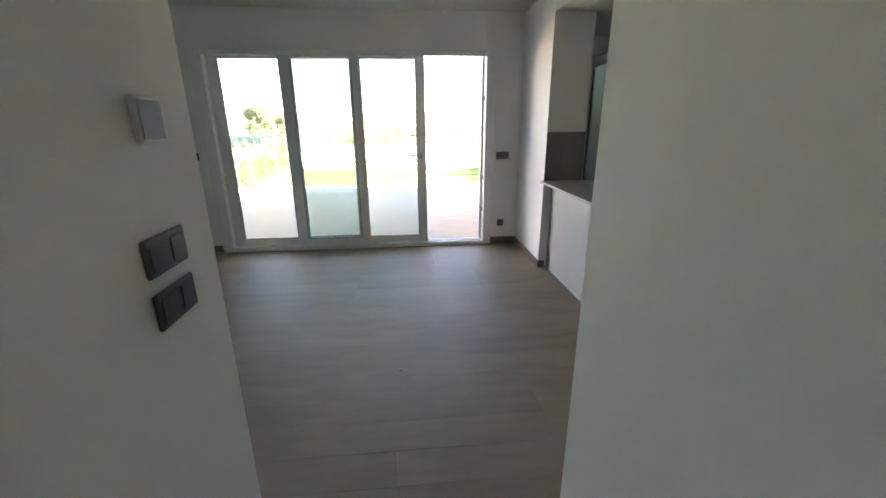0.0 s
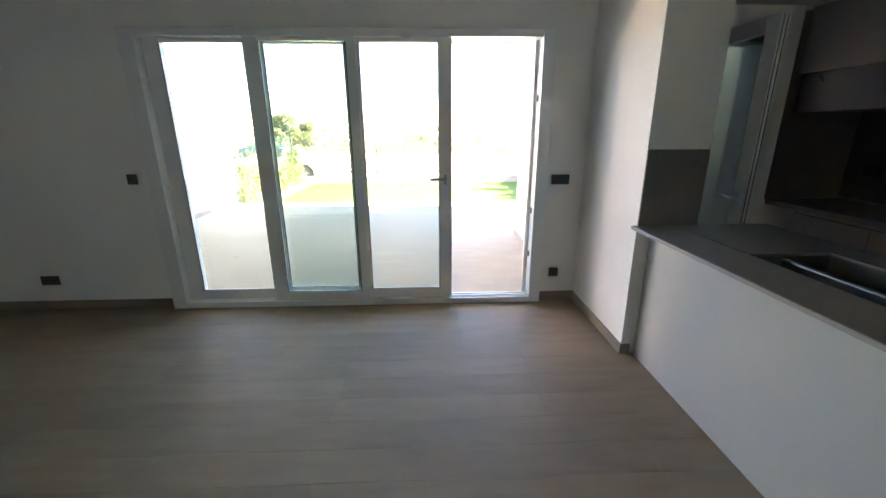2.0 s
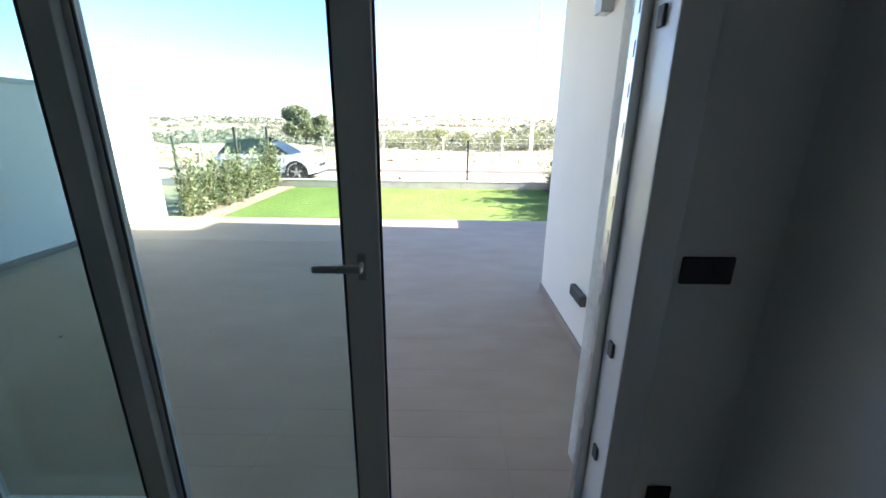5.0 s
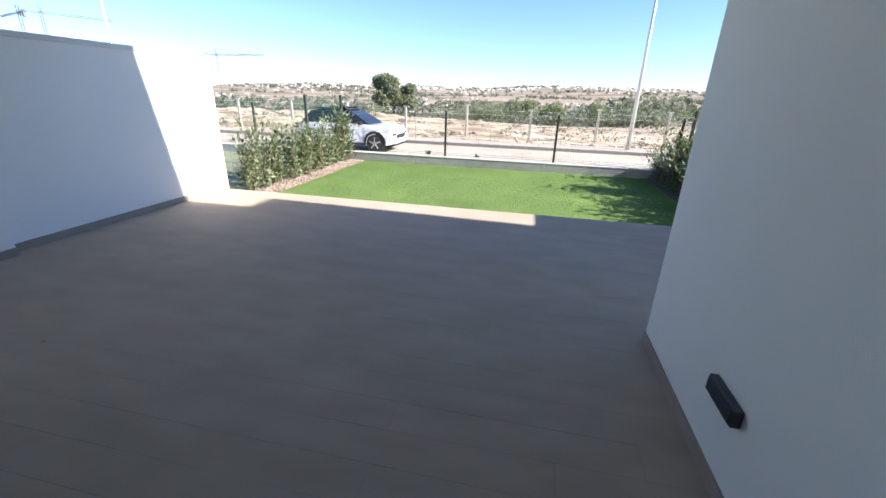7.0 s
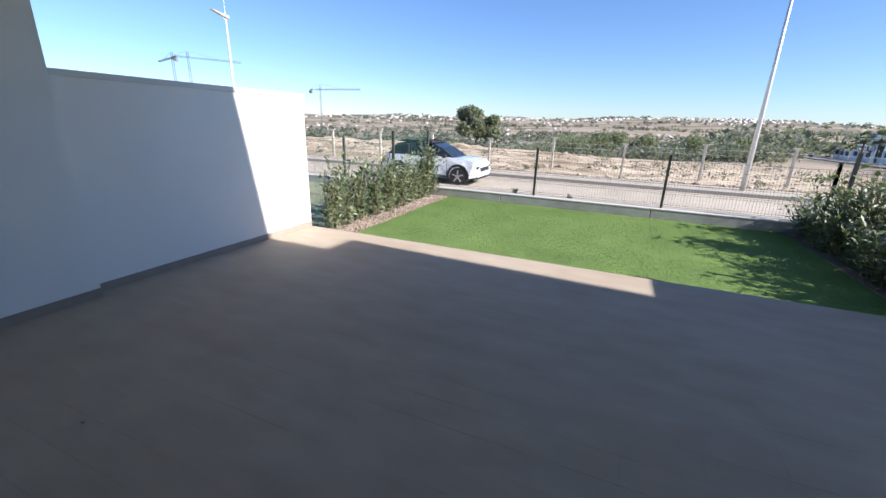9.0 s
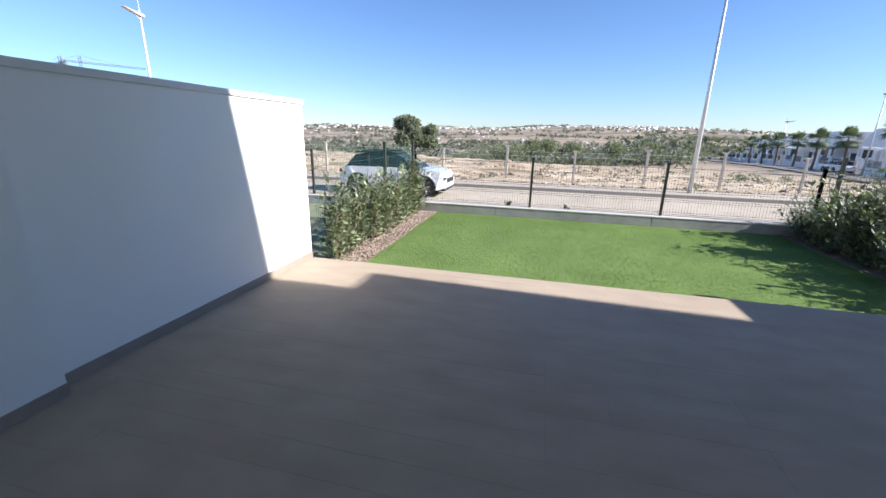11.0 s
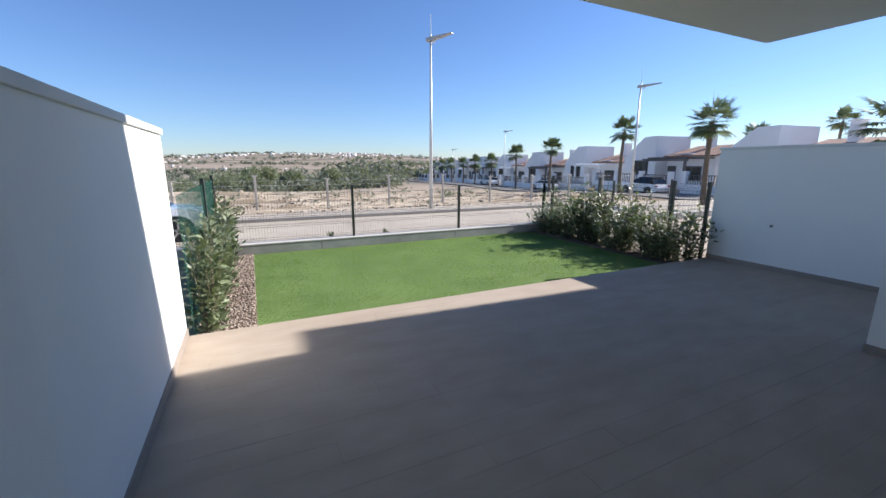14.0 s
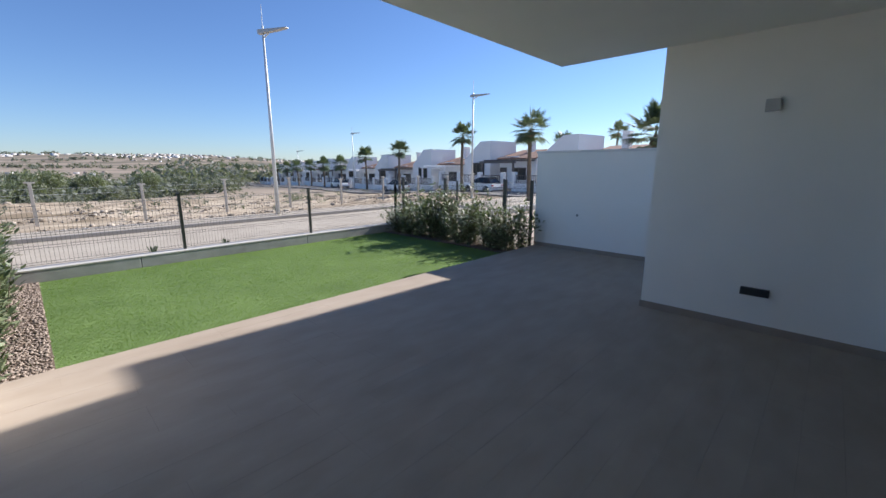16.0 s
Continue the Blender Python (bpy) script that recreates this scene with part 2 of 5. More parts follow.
def tnoise(scale, detail, lo, hi, ca, cb, stretch=(1, 1, 1)):
    mp = tn.new("ShaderNodeMapping")
    mp.inputs["Scale"].default_value = stretch
    tl.new(tg.outputs["Position"], mp.inputs["Vector"])
    nz = tn.new("ShaderNodeTexNoise")
    nz.inputs["Scale"].default_value, nz.inputs["Detail"].default_value = scale, detail
    tl.new(mp.outputs[0], nz.inputs["Vector"])
    rp = tn.new("ShaderNodeValToRGB")
    rp.color_ramp.elements[0].position, rp.color_ramp.elements[0].color = lo, (*ca, 1)
    rp.color_ramp.elements[1].position, rp.color_ramp.elements[1].color = hi, (*cb, 1)
    tl.new(nz.outputs[0], rp.inputs[0])
    return rp.outputs[0], nz.outputs[0]


near_c, near_f = tnoise(0.5, 9, 0.38, 0.60, (0.25, 0.195, 0.13), (0.52, 0.43, 0.315), (0.45, 1.5, 1))
far_c, far_f = tnoise(0.018, 8, 0.42, 0.58, (0.185, 0.165, 0.12), (0.33, 0.27, 0.21), (0.35, 1.3, 1))
sep = tn.new("ShaderNodeSeparateXYZ")
tl.new(tg.outputs["Position"], sep.inputs[0])
mr = tn.new("ShaderNodeMapRange")
mr.inputs["From Min"].default_value, mr.inputs["From Max"].default_value = 42, 75
tl.new(sep.outputs["Y"], mr.inputs["Value"])
tmix = tn.new("ShaderNodeMix")
tmix.data_type = "RGBA"
tl.new(mr.outputs[0], tmix.inputs["Factor"])
tl.new(near_c, tmix.inputs["A"])
tl.new(far_c, tmix.inputs["B"])
tl.new(tmix.outputs["Result"], tb.inputs["Base Color"])
tbp = tn.new("ShaderNodeBump")
tbp.inputs["Strength"].default_value, tbp.inputs["Distance"].default_value = 0.6, 0.15
tl.new(near_f, tbp.inputs["Height"])
tl.new(tbp.outputs[0], tb.inputs["Normal"])
M["terrain"] = tm


# ---- mesh helpers ----
def bm_box(lo, hi, bevel=0.0, seg=2, m=None):
    bm = bmesh.new()
    bmesh.ops.create_cube(bm, size=1)
    lo, hi = Vector(lo), Vector(hi)
    for v in bm.verts:
        v.co = Vector([(lo[i] + hi[i]) / 2 + v.co[i] * (hi[i] - lo[i]) for i in range(3)])
    if bevel:
        bmesh.ops.bevel(bm, geom=list(bm.edges), offset=bevel, segments=seg, profile=0.5, affect="EDGES")
    if m is not None:
        bm.transform(m)
    return bm


def join(*bms):
    out = bmesh.new()
    for b in bms:
        me = bpy.data.meshes.new("tmp")
        b.to_mesh(me)
        b.free()
        out.from_mesh(me)
        bpy.data.meshes.remove(me)
    return out


def mesh_ob(name, bm, material, smooth=False):
    me = bpy.data.meshes.new(name)
    bmesh.ops.recalc_face_normals(bm, faces=list(bm.faces))
    bm.to_mesh(me)
    bm.free()
    me.materials.append(M[material])
    if smooth:
        me.shade_smooth()
    return new(name, me)


def part(name, bm, material, parent, label="", smooth=False):
    ob = mesh_ob(name, bm, material, smooth)
    ob.parent = parent
    if label:
        tagged(ob, label)
    return ob


def thing(name, label, category, at=(0, 0, 0), rz=0, group=""):
    e = new(name)
    e.empty_display_size = 0.2
    e.matrix_basis = pose(*at, 0, 0, rz)
    return tagged(e, label, category, group)


def structure(name, bm, material, label, category):
    return tagged(mesh_ob(name, bm, material), label, category, kind="structure")


def bm_cyl(p, q, r1, r2=None, n=12, caps=True):
    p, q = Vector(p), Vector(q)
    bm = bmesh.new()
    d = q - p
    bmesh.ops.create_cone(bm, cap_ends=caps, segments=n, radius1=r1, radius2=r1 if r2 is None else r2, depth=d.length)
    bm.transform(Matrix.Translation((p + q) / 2) @ d.to_track_quat("Z", "Y").to_matrix().to_4x4())
    return bm


def bm_prism(pts, axis, lo, hi):
    """A flat outline of (a, b) points pushed out along an axis."""
    bm = bmesh.new()

    def co(a, b, c):
        return {"x": (c, a, b), "y": (a, c, b), "z": (a, b, c)}[axis]
    v1 = [bm.verts.new(co(a, b, lo)) for a, b in pts]
    v2 = [bm.verts.new(co(a, b, hi)) for a, b in pts]
    bm.faces.new(v1)
    bm.faces.new(v2)
    k = len(pts)
    for i in range(k):
        bm.faces.new((v1[i], v1[(i + 1) % k], v2[(i + 1) % k], v2[i]))
    return bm


def raw(name, verts, faces, material):
    me = bpy.data.meshes.new(name)
    verts = np.asarray(verts, dtype=np.float32)
    faces = np.asarray(faces, dtype=np.int32)
    k = faces.shape[1]
    me.vertices.add(len(verts))
    me.vertices.foreach_set("co", verts.ravel())
    me.loops.add(faces.size)
    me.loops.foreach_set("vertex_index", faces.ravel())
    me.polygons.add(len(faces))
    me.polygons.foreach_set("loop_start", np.arange(0, faces.size, k, dtype=np.int32))
    me.update(calc_edges=True)
    me.materials.append(M[material])
    return new(name, me)


# ---- levels ----
CEIL = 2.68          # rooms
CANOPY = 2.90        # underside of the slab over the terrace
LEFT, RIGHT = -5.40, 2.35
GARDEN_L, GARDEN_R = -5.70, 2.54
TERR_EDGE = 5.59
FENCE_Y = 10.04
LAWN_Z = -0.15
TZ = -0.035           # terrace floor

# ---- structure of the flat ----
wall_n = join(
    bm_box((LEFT, 0, 0), (-3.64, 0.50, CEIL)),
    bm_box((-3.64, 0, 2.27), (-0.335, 0.50, CEIL)),
    bm_box((-0.335, 0, 0), (0.74, 0.50, CEIL)),
    bm_box((0.74, 0, 2.25), (1.58, 0.50, CEIL)),
    bm_box((1.58, 0, 0), (RIGHT, 0.50, CEIL)),
    bm_box((LEFT, 0.052, -0.2), (-3.64, 0.50, -0.001)), bm_box((-0.335, 0.052, -0.2), (0.74, 0.50, -0.001)))
structure("wall_north", wall_n, "white_wall", "white plastered wall with the wide opening to the terrace", "wall")
structure("wall_west", bm_box((LEFT - 0.2, -7.2, 0), (LEFT, 0.50, CEIL)), "white_wall", "white plastered side wall of the living room", "wall")
structure("wall_east", bm_box((RIGHT, -7.2, 0), (RIGHT + 0.2, 0.50, CEIL)), "white_wall", "white plastered kitchen wall behind the cabinets", "wall")
structure("wall_south", bm_box((LEFT, -7.4, 0), (RIGHT, -7.2, CEIL)), "white_wall", "plain white wall closing the entrance end", "wall")
structure("wall_hall_west", bm_box((LEFT, -7.2, 0), (-1.94, -3.855, CEIL)), "white_wall", "white wall of the entrance passage carrying the light switches", "wall")
structure("wall_hall_east", bm_box((-0.92, -7.2, 0), (-0.79, -3.95, CEIL)), "white_wall", "plain white wall of the entrance passage", "wall")
structure("wall_kitchen_south", bm_box((-0.789, -4.10, 0), (RIGHT, -3.95, CEIL)), "white_wall", "white wall closing the kitchen", "wall")
structure("wall_pier", bm_box((0, -0.98, 0), (0.39, 0, CEIL)), "white_wall", "white pier between living room and open kitchen", "wall")
structure("ceiling", bm_box((LEFT - 0.2, -7.4, CEIL), (RIGHT + 0.2, 0.50, CEIL + 0.14)), "ceiling", "flat white plaster ceiling", "ceiling")
structure("ceiling_kitchen", bm_box((0.0, -3.95, 2.46), (RIGHT, -0.985, CEIL - 0.003)), "ceiling", "lowered white plaster ceiling over the kitchen", "ceiling")
structure("ceiling_kitchen", bm_box((0.393, -0.985, 2.46), (RIGHT, -0.003, CEIL - 0.003)), "ceiling", "lowered white plaster ceiling over the kitchen", "ceiling")
floor = structure("floor", bm_box((LEFT - 0.2, -7.4, -0.2), (RIGHT + 0.2, 0.05, -0.012)), "grout", "screed under the wood-look porcelain planks", "floor")


def skirting(name, segs, material, h=0.075, d=0.012, z0=0.0, label="wood-look porcelain skirting along the wall"):
    bms = []
    for (x0, y0), (x1, y1), (nx, ny) in segs:
        lo = (min(x0, x1, x0 + nx * d, x1 + nx * d), min(y0, y1, y0 + ny * d, y1 + ny * d), z0)
        hi = (max(x0, x1, x0 + nx * d, x1 + nx * d), max(y0, y1, y0 + ny * d, y1 + ny * d), h)
        bms.append(bm_box(lo, hi))
    return structure(name, join(*bms), material, label, "skirting board")


skirting("baseboard", [((LEFT + 0.012, 0), (-3.645, 0), (0, -1)), ((-0.333, 0), (-0.012, 0), (0, -1)), ((0, 0), (0, -0.98), (-1, 0)),
                       ((-0.012, -0.98), (0.06, -0.98), (0, -1)), ((LEFT, 0), (LEFT, -3.843), (1, 0)),
                       ((LEFT + 0.012, -3.855), (-1.94, -3.855), (0, 1)), ((-1.94, -3.843), (-1.94, -7.2), (1, 0)),
                       ((-0.92, -3.938), (-0.92, -7.2), (-1, 0)), ((-0.92, -3.95), (0.6, -3.95), (0, 1))], "skirt")

# ---- structure outside ----
structure("floor_terrace", bm_box((GARDEN_L - 0.1, 0.051, -0.28), (GARDEN_R + 0.2, TERR_EDGE - 0.002, TZ - 0.012)), "grout_out", "base slab of the tiled terrace", "floor")
structure("wall_pillar", bm_box((-6.1, 0.50, -0.2), (-5.585, 2.57, CANOPY)), "ext_wall", "full-height white rendered party wall of the terrace", "wall")
structure("wall_garden_west", bm_box((-5.92, 2.57, -0.3), (GARDEN_L, TERR_EDGE, 1.90)), "ext_wall", "white rendered garden wall beside the terrace, sunlit at its end", "wall")
structure("wall_garden_west_coping", bm_box((-5.94, 2.572, 1.90), (GARDEN_L + 0.02, TERR_EDGE + 0.02, 1.955), 0.006), "coping", "pale stone coping on the garden wall", "coping")
structure("wall_garden_east", bm_box((GARDEN_R, 2.557, -0.3), (GARDEN_R + 0.2, TERR_EDGE, 1.91)), "ext_wall", "white rendered garden wall with a tap outlet", "wall")
structure("wall_garden_east_coping", bm_box((GARDEN_R - 0.02, 2.559, 1.91), (GARDEN_R + 0.22, TERR_EDGE + 0.02, 1.955), 0.006), "coping", "pale stone coping on the garden wall", "coping")
for lo, hi in (((0.0, 0.50, -0.2), (0.15, 2.557, CANOPY)), ((0.151, 2.407, -0.2), (GARDEN_R + 0.2, 2.557, CANOPY)), ((GARDEN_R, 0.50, -0.2), (GARDEN_R + 0.2, 2.406, CANOPY))):
    structure("wall_laundry", bm_box(lo, hi), "ext_wall", "white rendered wall of the laundry yard", "wall")
# First box: unseen cover added over the laundry yard to dim its daylight.
structure("canopy_slab", join(bm_box((0.301, 0.50, CANOPY), (GARDEN_R + 0.2, 1.30, CANOPY + 0.32)), bm_box((-6.1, 0.50, CANOPY), (0.0, 3.79, CANOPY + 0.32)), bm_box((0.0, 2.2, CANOPY), (2.45, 2.557, CANOPY + 0.32)), bm_box((0.0, 0.50, CANOPY), (0.3, 2.199, CANOPY + 0.32))), "ext_wall", "white rendered slab roofing the terrace, with unseen pieces added over the laundry yard", "ceiling")
# Unseen storey and roof slab, added; the roof edge sets the terrace shadow line.
structure("wall_upper_storey", join(bm_box((-6.1, -7.4, CEIL + 0.14), (2.74, 0.49, 5.7)), bm_box((-6.3, -7.6, 5.7), (5.0, 3.735, 5.9))), "ext_wall", "unseen white wall and roof slab added above to shade the terrace", "wall")
# Added block, mostly out of view; height and slanted front shape the terrace shadow.
structure("wall_neighbour_block", bm_prism([(6.02, -7.4), (15.0, -7.4), (15.0, 3.74), (6.02, 4.15)], "z", -0.9, 6.48), "ext_wall", "plain white block added next door to cast the terrace shadow", "wall")
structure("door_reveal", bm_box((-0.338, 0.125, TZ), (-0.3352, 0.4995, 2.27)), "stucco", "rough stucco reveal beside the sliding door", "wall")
skirting("trim_terrace", [((GARDEN_L, 2.57), (GARDEN_L, TERR_EDGE), (1, 0)), ((-5.585, 0.50), (-5.585, 2.57), (1, 0)),
                          ((0, 0.50), (0, 2.569), (-1, 0)), ((0, 2.557), (GARDEN_R, 2.557), (0, 1)),
                          ((GARDEN_R, 2.569), (GARDEN_R, TERR_EDGE), (-1, 0))], "skirt_out", h=0.045, z0=TZ)


# ---- the ground ----
def smooth(a, b, v):
    t = np.clip((v - a) / (b - a), 0, 1)
    return t * t * (3 - 2 * t)


def height(x, y):
    """Level of the open ground: flat road, rough lot, a shallow valley, hills on the skyline."""
    x, y = np.asarray(x, float), np.asarray(y, float)
    s = 0.990 * x - 0.14 * y          # distance to the right of the villa street
    keep = smooth(-24, 12, s) * (1 - smooth(140, 400, y))
    z = np.full(np.broadcast(x, y).shape, -0.88)
    drop = smooth(40, 150, y) * -15 - smooth(150, 420, y) * 6
    z = z + drop * (1 - keep) - keep * (smooth(30, 300, y) * 5 + smooth(22, 50, y) * 1.1)
    z = z + smooth(520, 1500, y) * (44 + 8 * np.sin(x * 0.0021 + 1.0) + 5 * np.sin(x * 0.0063) + 2.5 * np.sin(x * 0.017 + y * 0.01))
    lot = smooth(22.5, 26, y) * (1 - smooth(38, 60, y))
    z = z + lot * (0.10 * np.sin(x * 0.9 + y * 0.5) * np.sin(y * 1.3 - x * 0.2) + 0.07 * np.sin(x * 2.3 + 1.3 * np.sin(y)) + 0.05 * np.sin(x * 3.7 - y * 2.1))
    bank = np.exp(-((y - 41 - 1.2 * np.sin(x * 0.13)) / 2.2) ** 2) + 0.6 * np.exp(-((y - 33 - 0.8 * np.sin(x * 0.21 + 1)) / 1.3) ** 2)
    z = z + (1 - keep) * bank * (0.28 + 0.12 * np.sin(x * 0.7) + 0.08 * np.sin(x * 1.9 + y))
    z = z + smooth(60, 200, y) * 1.2 * np.sin(x * 0.045) * np.sin(y * 0.05)
    return z


def grid_axis(parts):
    out = []
    for a, b, step in parts:
        out += list(np.arange(a, b, step))
    return np.array(out + [parts[-1][1]])


gx = grid_axis([(-2600, -400, 60), (-400, -60, 14), (-60, 60, 1.0), (60, 400, 10), (400, 3400, 60)])
gy = grid_axis([(-60, 8.0, 4.0), (8.0, 64, 0.6), (64, 240, 6), (240, 700, 16), (700, 3000, 50)])
GX, GY = np.meshgrid(gx, gy)
GZ = height(GX, GY)
GZ[(GY < 11.3)] = -0.95
gv = np.stack([GX, GY, GZ], -1).reshape(-1, 3)
nx_ = len(gx)
ii = (np.arange(len(gy) - 1)[:, None] * nx_ + np.arange(nx_ - 1)[None]).ravel()
ground = raw("ground", gv, np.stack([ii, ii + 1, ii + nx_ + 1, ii + nx_], 1), "terrain")
tagged(ground, "dry sandy building land falling to a valley with hills beyond", "ground", kind="structure")
ground.data.shade_smooth()


def strip(name, pts, width, z, material, label, category, thick=0.12):
    """A band of road or kerb along a line of points."""
    bm = bmesh.new()
    rows = []
    for i, (x, y) in enumerate(pts):
        a, b = Vector(pts[max(0, i - 1)]), Vector(pts[min(len(pts) - 1, i + 1)])
        d = (b - a).normalized()
        nrm = Vector((-d.y, d.x)) * width / 2
        zz = z if not callable(z) else z(x, y)
        rows.append([bm.verts.new((x + nrm.x, y + nrm.y, zz)), bm.verts.new((x - nrm.x, y - nrm.y, zz)),
                     bm.verts.new((x - nrm.x, y - nrm.y, zz - thick)), bm.verts.new((x + nrm.x, y + nrm.y, zz - thick))])
    for r, q in zip(rows, rows[1:]):
        for k in range(4):
            bm.faces.new((r[k], r[(k + 1) % 4], q[(k + 1) % 4], q[k]))
    bm.faces.new(rows[0])
    bm.faces.new(rows[-1])
    return structure(name, bm, material, label, category)


strip("road", [(-90, 15.4), (0, 15.4), (60, 15.4)], 8.4, -0.80, "road", "pale dusty asphalt road past the garden", "road")
strip("pavement", [(-90, 10.67), (0, 10.67), (60, 10.67)], 1.0, -0.66, "pavement", "narrow pale concrete pavement", "pavement", 0.3)
strip("kerb_far", [(-90, 19.68), (0, 19.68), (14, 19.68)], 0.16, -0.66, "kerb", "dark weathered concrete kerb", "kerb", 0.25)
strip("pavement_far", [(-90, 20.66), (0, 20.66), (14, 20.66)], 1.8, -0.68, "road", "dusty unfinished pavement", "pavement", 0.25)
structure("garden_soil", bm_box((-12, TERR_EDGE, -0.95), (GARDEN_R + 14, 9.86, LAWN_Z - 0.03)), "soil", "earth under the small garden", "ground")
# kerb wall under the fence: cast lengths with open joints
kw = []
for i in range(-3, 8):
    a = -3.74 + i * 3.22
    kw.append(bm_box((a + 0.006, 9.87, -0.95), (a + 3.214, 10.14, 0.035), 0.006))
structure("kerb_wall", join(*kw), "kerb_wall", "low grey cast-concrete wall carrying the garden fence", "wall")
structure("kerb_wall_cap", bm_box((-13.4, 9.865, 0.036), (22.0, 10.15, 0.062), 0.004), "kerb_cap", "pale mortar top of the low concrete wall", "coping")

# ---- glazed doors to the terrace ----
def glazed_doors():
    t = thing("sliding_door", "white aluminium four-bay sliding glass door, one leaf slid open to the terrace", "sliding door")
    x0, x1, top = -3.64, -0.335, 2.27
    fr = join(bm_box((x0, -0.07, 0), (x0 + 0.12, 0.07, top), 0.004), bm_box((x1 - 0.10, -0.07, 0), (x1, 0.07, top), 0.004),
              bm_box((x0 + 0.121, -0.07, top - 0.055), (x1 - 0.101, 0.07, top), 0.004),
              bm_box((x0 + 0.121, -0.07, 0), (-1.20, 0.07, 0.055), 0.004), bm_box((-1.199, -0.07, 0), (x1 - 0.101, 0.07, 0.05), 0.004))
    part("frame", fr, "frame_white", t)
    part("track", join(bm_box((-1.19, -0.025, 0.0505), (x1 - 0.102, -0.017, 0.062)), bm_box((-1.19, 0.025, 0.0505), (x1 - 0.102, 0.033, 0.062))), "alu", t, "bare aluminium sliding track")

    def leaf(a, b, y, zl, zh, name="leaf", st=(0.055, 0.055)):
        d, rb, rt = 0.033, 0.085, 0.045
        rails = join(bm_box((a, y, zl), (a + st[0], y + d, zh), 0.003), bm_box((b - st[1], y, zl), (b, y + d, zh), 0.003),
                     bm_box((a + st[0], y, zl), (b - st[1], y + d, zl + rb), 0.003), bm_box((a + st[0], y, zh - rt), (b - st[1], y + d, zh), 0.003))
        lf = part(name, rails, "frame_white", t)
        part("pane", bm_box((a + st[0] - 0.004, y + 0.012, zl + rb - 0.005), (b - st[1] + 0.004, y + 0.020, zh - rt + 0.005)), "glass", lf)
        g = 0.007
        part("seal", join(bm_box((a + st[0], y - 0.001, zl + rb), (a + st[0] + g, y + 0.004, zh - rt)),
                          bm_box((b - st[1] - g, y - 0.001, zl + rb), (b - st[1], y + 0.004, zh - rt)),
                          bm_box((a + st[0] + g, y - 0.001, zl + rb), (b - st[1] - g, y + 0.004, zl + rb + g))), "seal", lf, "thin black glazing seal")
        return lf
    leaf(-3.518, -2.69, 0.008, 0.056, 2.228, st=(0.125, 0.065))
    leaf(-2.735, -1.935, 0.043, 0.056, 2.228, st=(0.115, 0.06))
    leaf(-2.735, -1.882, -0.066, 0.056, 2.228, st=(0.12, 0.075))
    inner = leaf(-1.985, -1.150, -0.030, 0.056, 2.228, st=(0.12, 0.10))
    part("brush_seal", join(bm_box((-1.1495, -0.020, 0.06), (-1.143, -0.012, 2.22)), bm_box((-1.1495, -0.006, 0.06), (-1.145, 0.002, 2.22))), "seal", inner, "black brush seal on the closing edge")
    h = join(bm_box((-1.213, -0.042, 1.085), (-1.187, -0.0305, 1.165), 0.004), bm_cyl((-1.20, -0.048, 1.135), (-1.20, -0.085, 1.135), 0.009), bm_box((-1.33, -0.092, 1.122), (-1.19, -0.072, 1.144), 0.008, 3))
    part("handle", h, "lamp_grey", inner, "grey metal lever handle")
    # shutter guide with its row of slots on the open side
    part("guide_rail", join(bm_box((x1 - 0.128, 0.072, 0.02), (x1, 0.12, top - 0.02), 0.002),
                            *[bm_box((x1 - 0.130, 0.084, 0.12 + i * 0.105), (x1 - 0.1275, 0.110, 0.16 + i * 0.105)) for i in range(20)]), "alu", t, "slotted aluminium guide rail")
    part("catch", join(*[bm_box((x1 - 0.110, -0.01, z), (x1 - 0.1005, 0.02, z + 0.05), 0.002) for z in (0.42, 0.82, 1.75)]), "seal", t, "small black rubber catch")
    return t


glazed_doors()


def kitchen_door():
    t = thing("kitchen_door", "white aluminium glass door standing open into the kitchen", "door")
    part("frame", join(bm_box((0.74, -0.015, 0), (0.80, 0.10, 2.25), 0.003), bm_box((1.52, -0.015, 0), (1.58, 0.10, 2.25), 0.003),
                       bm_box((0.801, -0.015, 2.19), (1.519, 0.10, 2.25), 0.003)), "frame_white", t)
    x, a, b = 0.78, -0.85, -0.03
    lf = part("leaf", join(bm_box((x, a, 0.03), (x + 0.055, a + 0.11, 2.20), 0.004), bm_box((x, b - 0.09, 0.03), (x + 0.055, b, 2.20), 0.004),
                           bm_box((x, a + 0.11, 0.03), (x + 0.055, b - 0.09, 0.15), 0.004), bm_box((x, a + 0.11, 2.10), (x + 0.055, b - 0.09, 2.20), 0.004)), "frame_white", t)
    part("pane", bm_box((x + 0.022, a + 0.105, 0.145), (x + 0.032, b - 0.085, 2.105)), "glass_dark", lf)
    part("handle", join(bm_box((x - 0.014, a + 0.04, 0.97), (x - 0.001, a + 0.07, 1.12), 0.004),
                        bm_cyl((x - 0.014, a + 0.055, 1.07), (x - 0.05, a + 0.055, 1.07), 0.010),
                        bm_cyl((x - 0.048, a + 0.050, 1.07), (x - 0.055, a + 0.18, 1.085), 0.009, 0.007)), "frame_white", lf, "white lever handle")
    part("seal", join(bm_box((x + 0.01, a - 0.003, 0.04), (x + 0.016, a - 0.0005, 2.19)), bm_box((x + 0.035, a - 0.003, 0.04), (x + 0.041, a - 0.0005, 2.19))), "seal", lf, "black rubber seal")


kitchen_door()


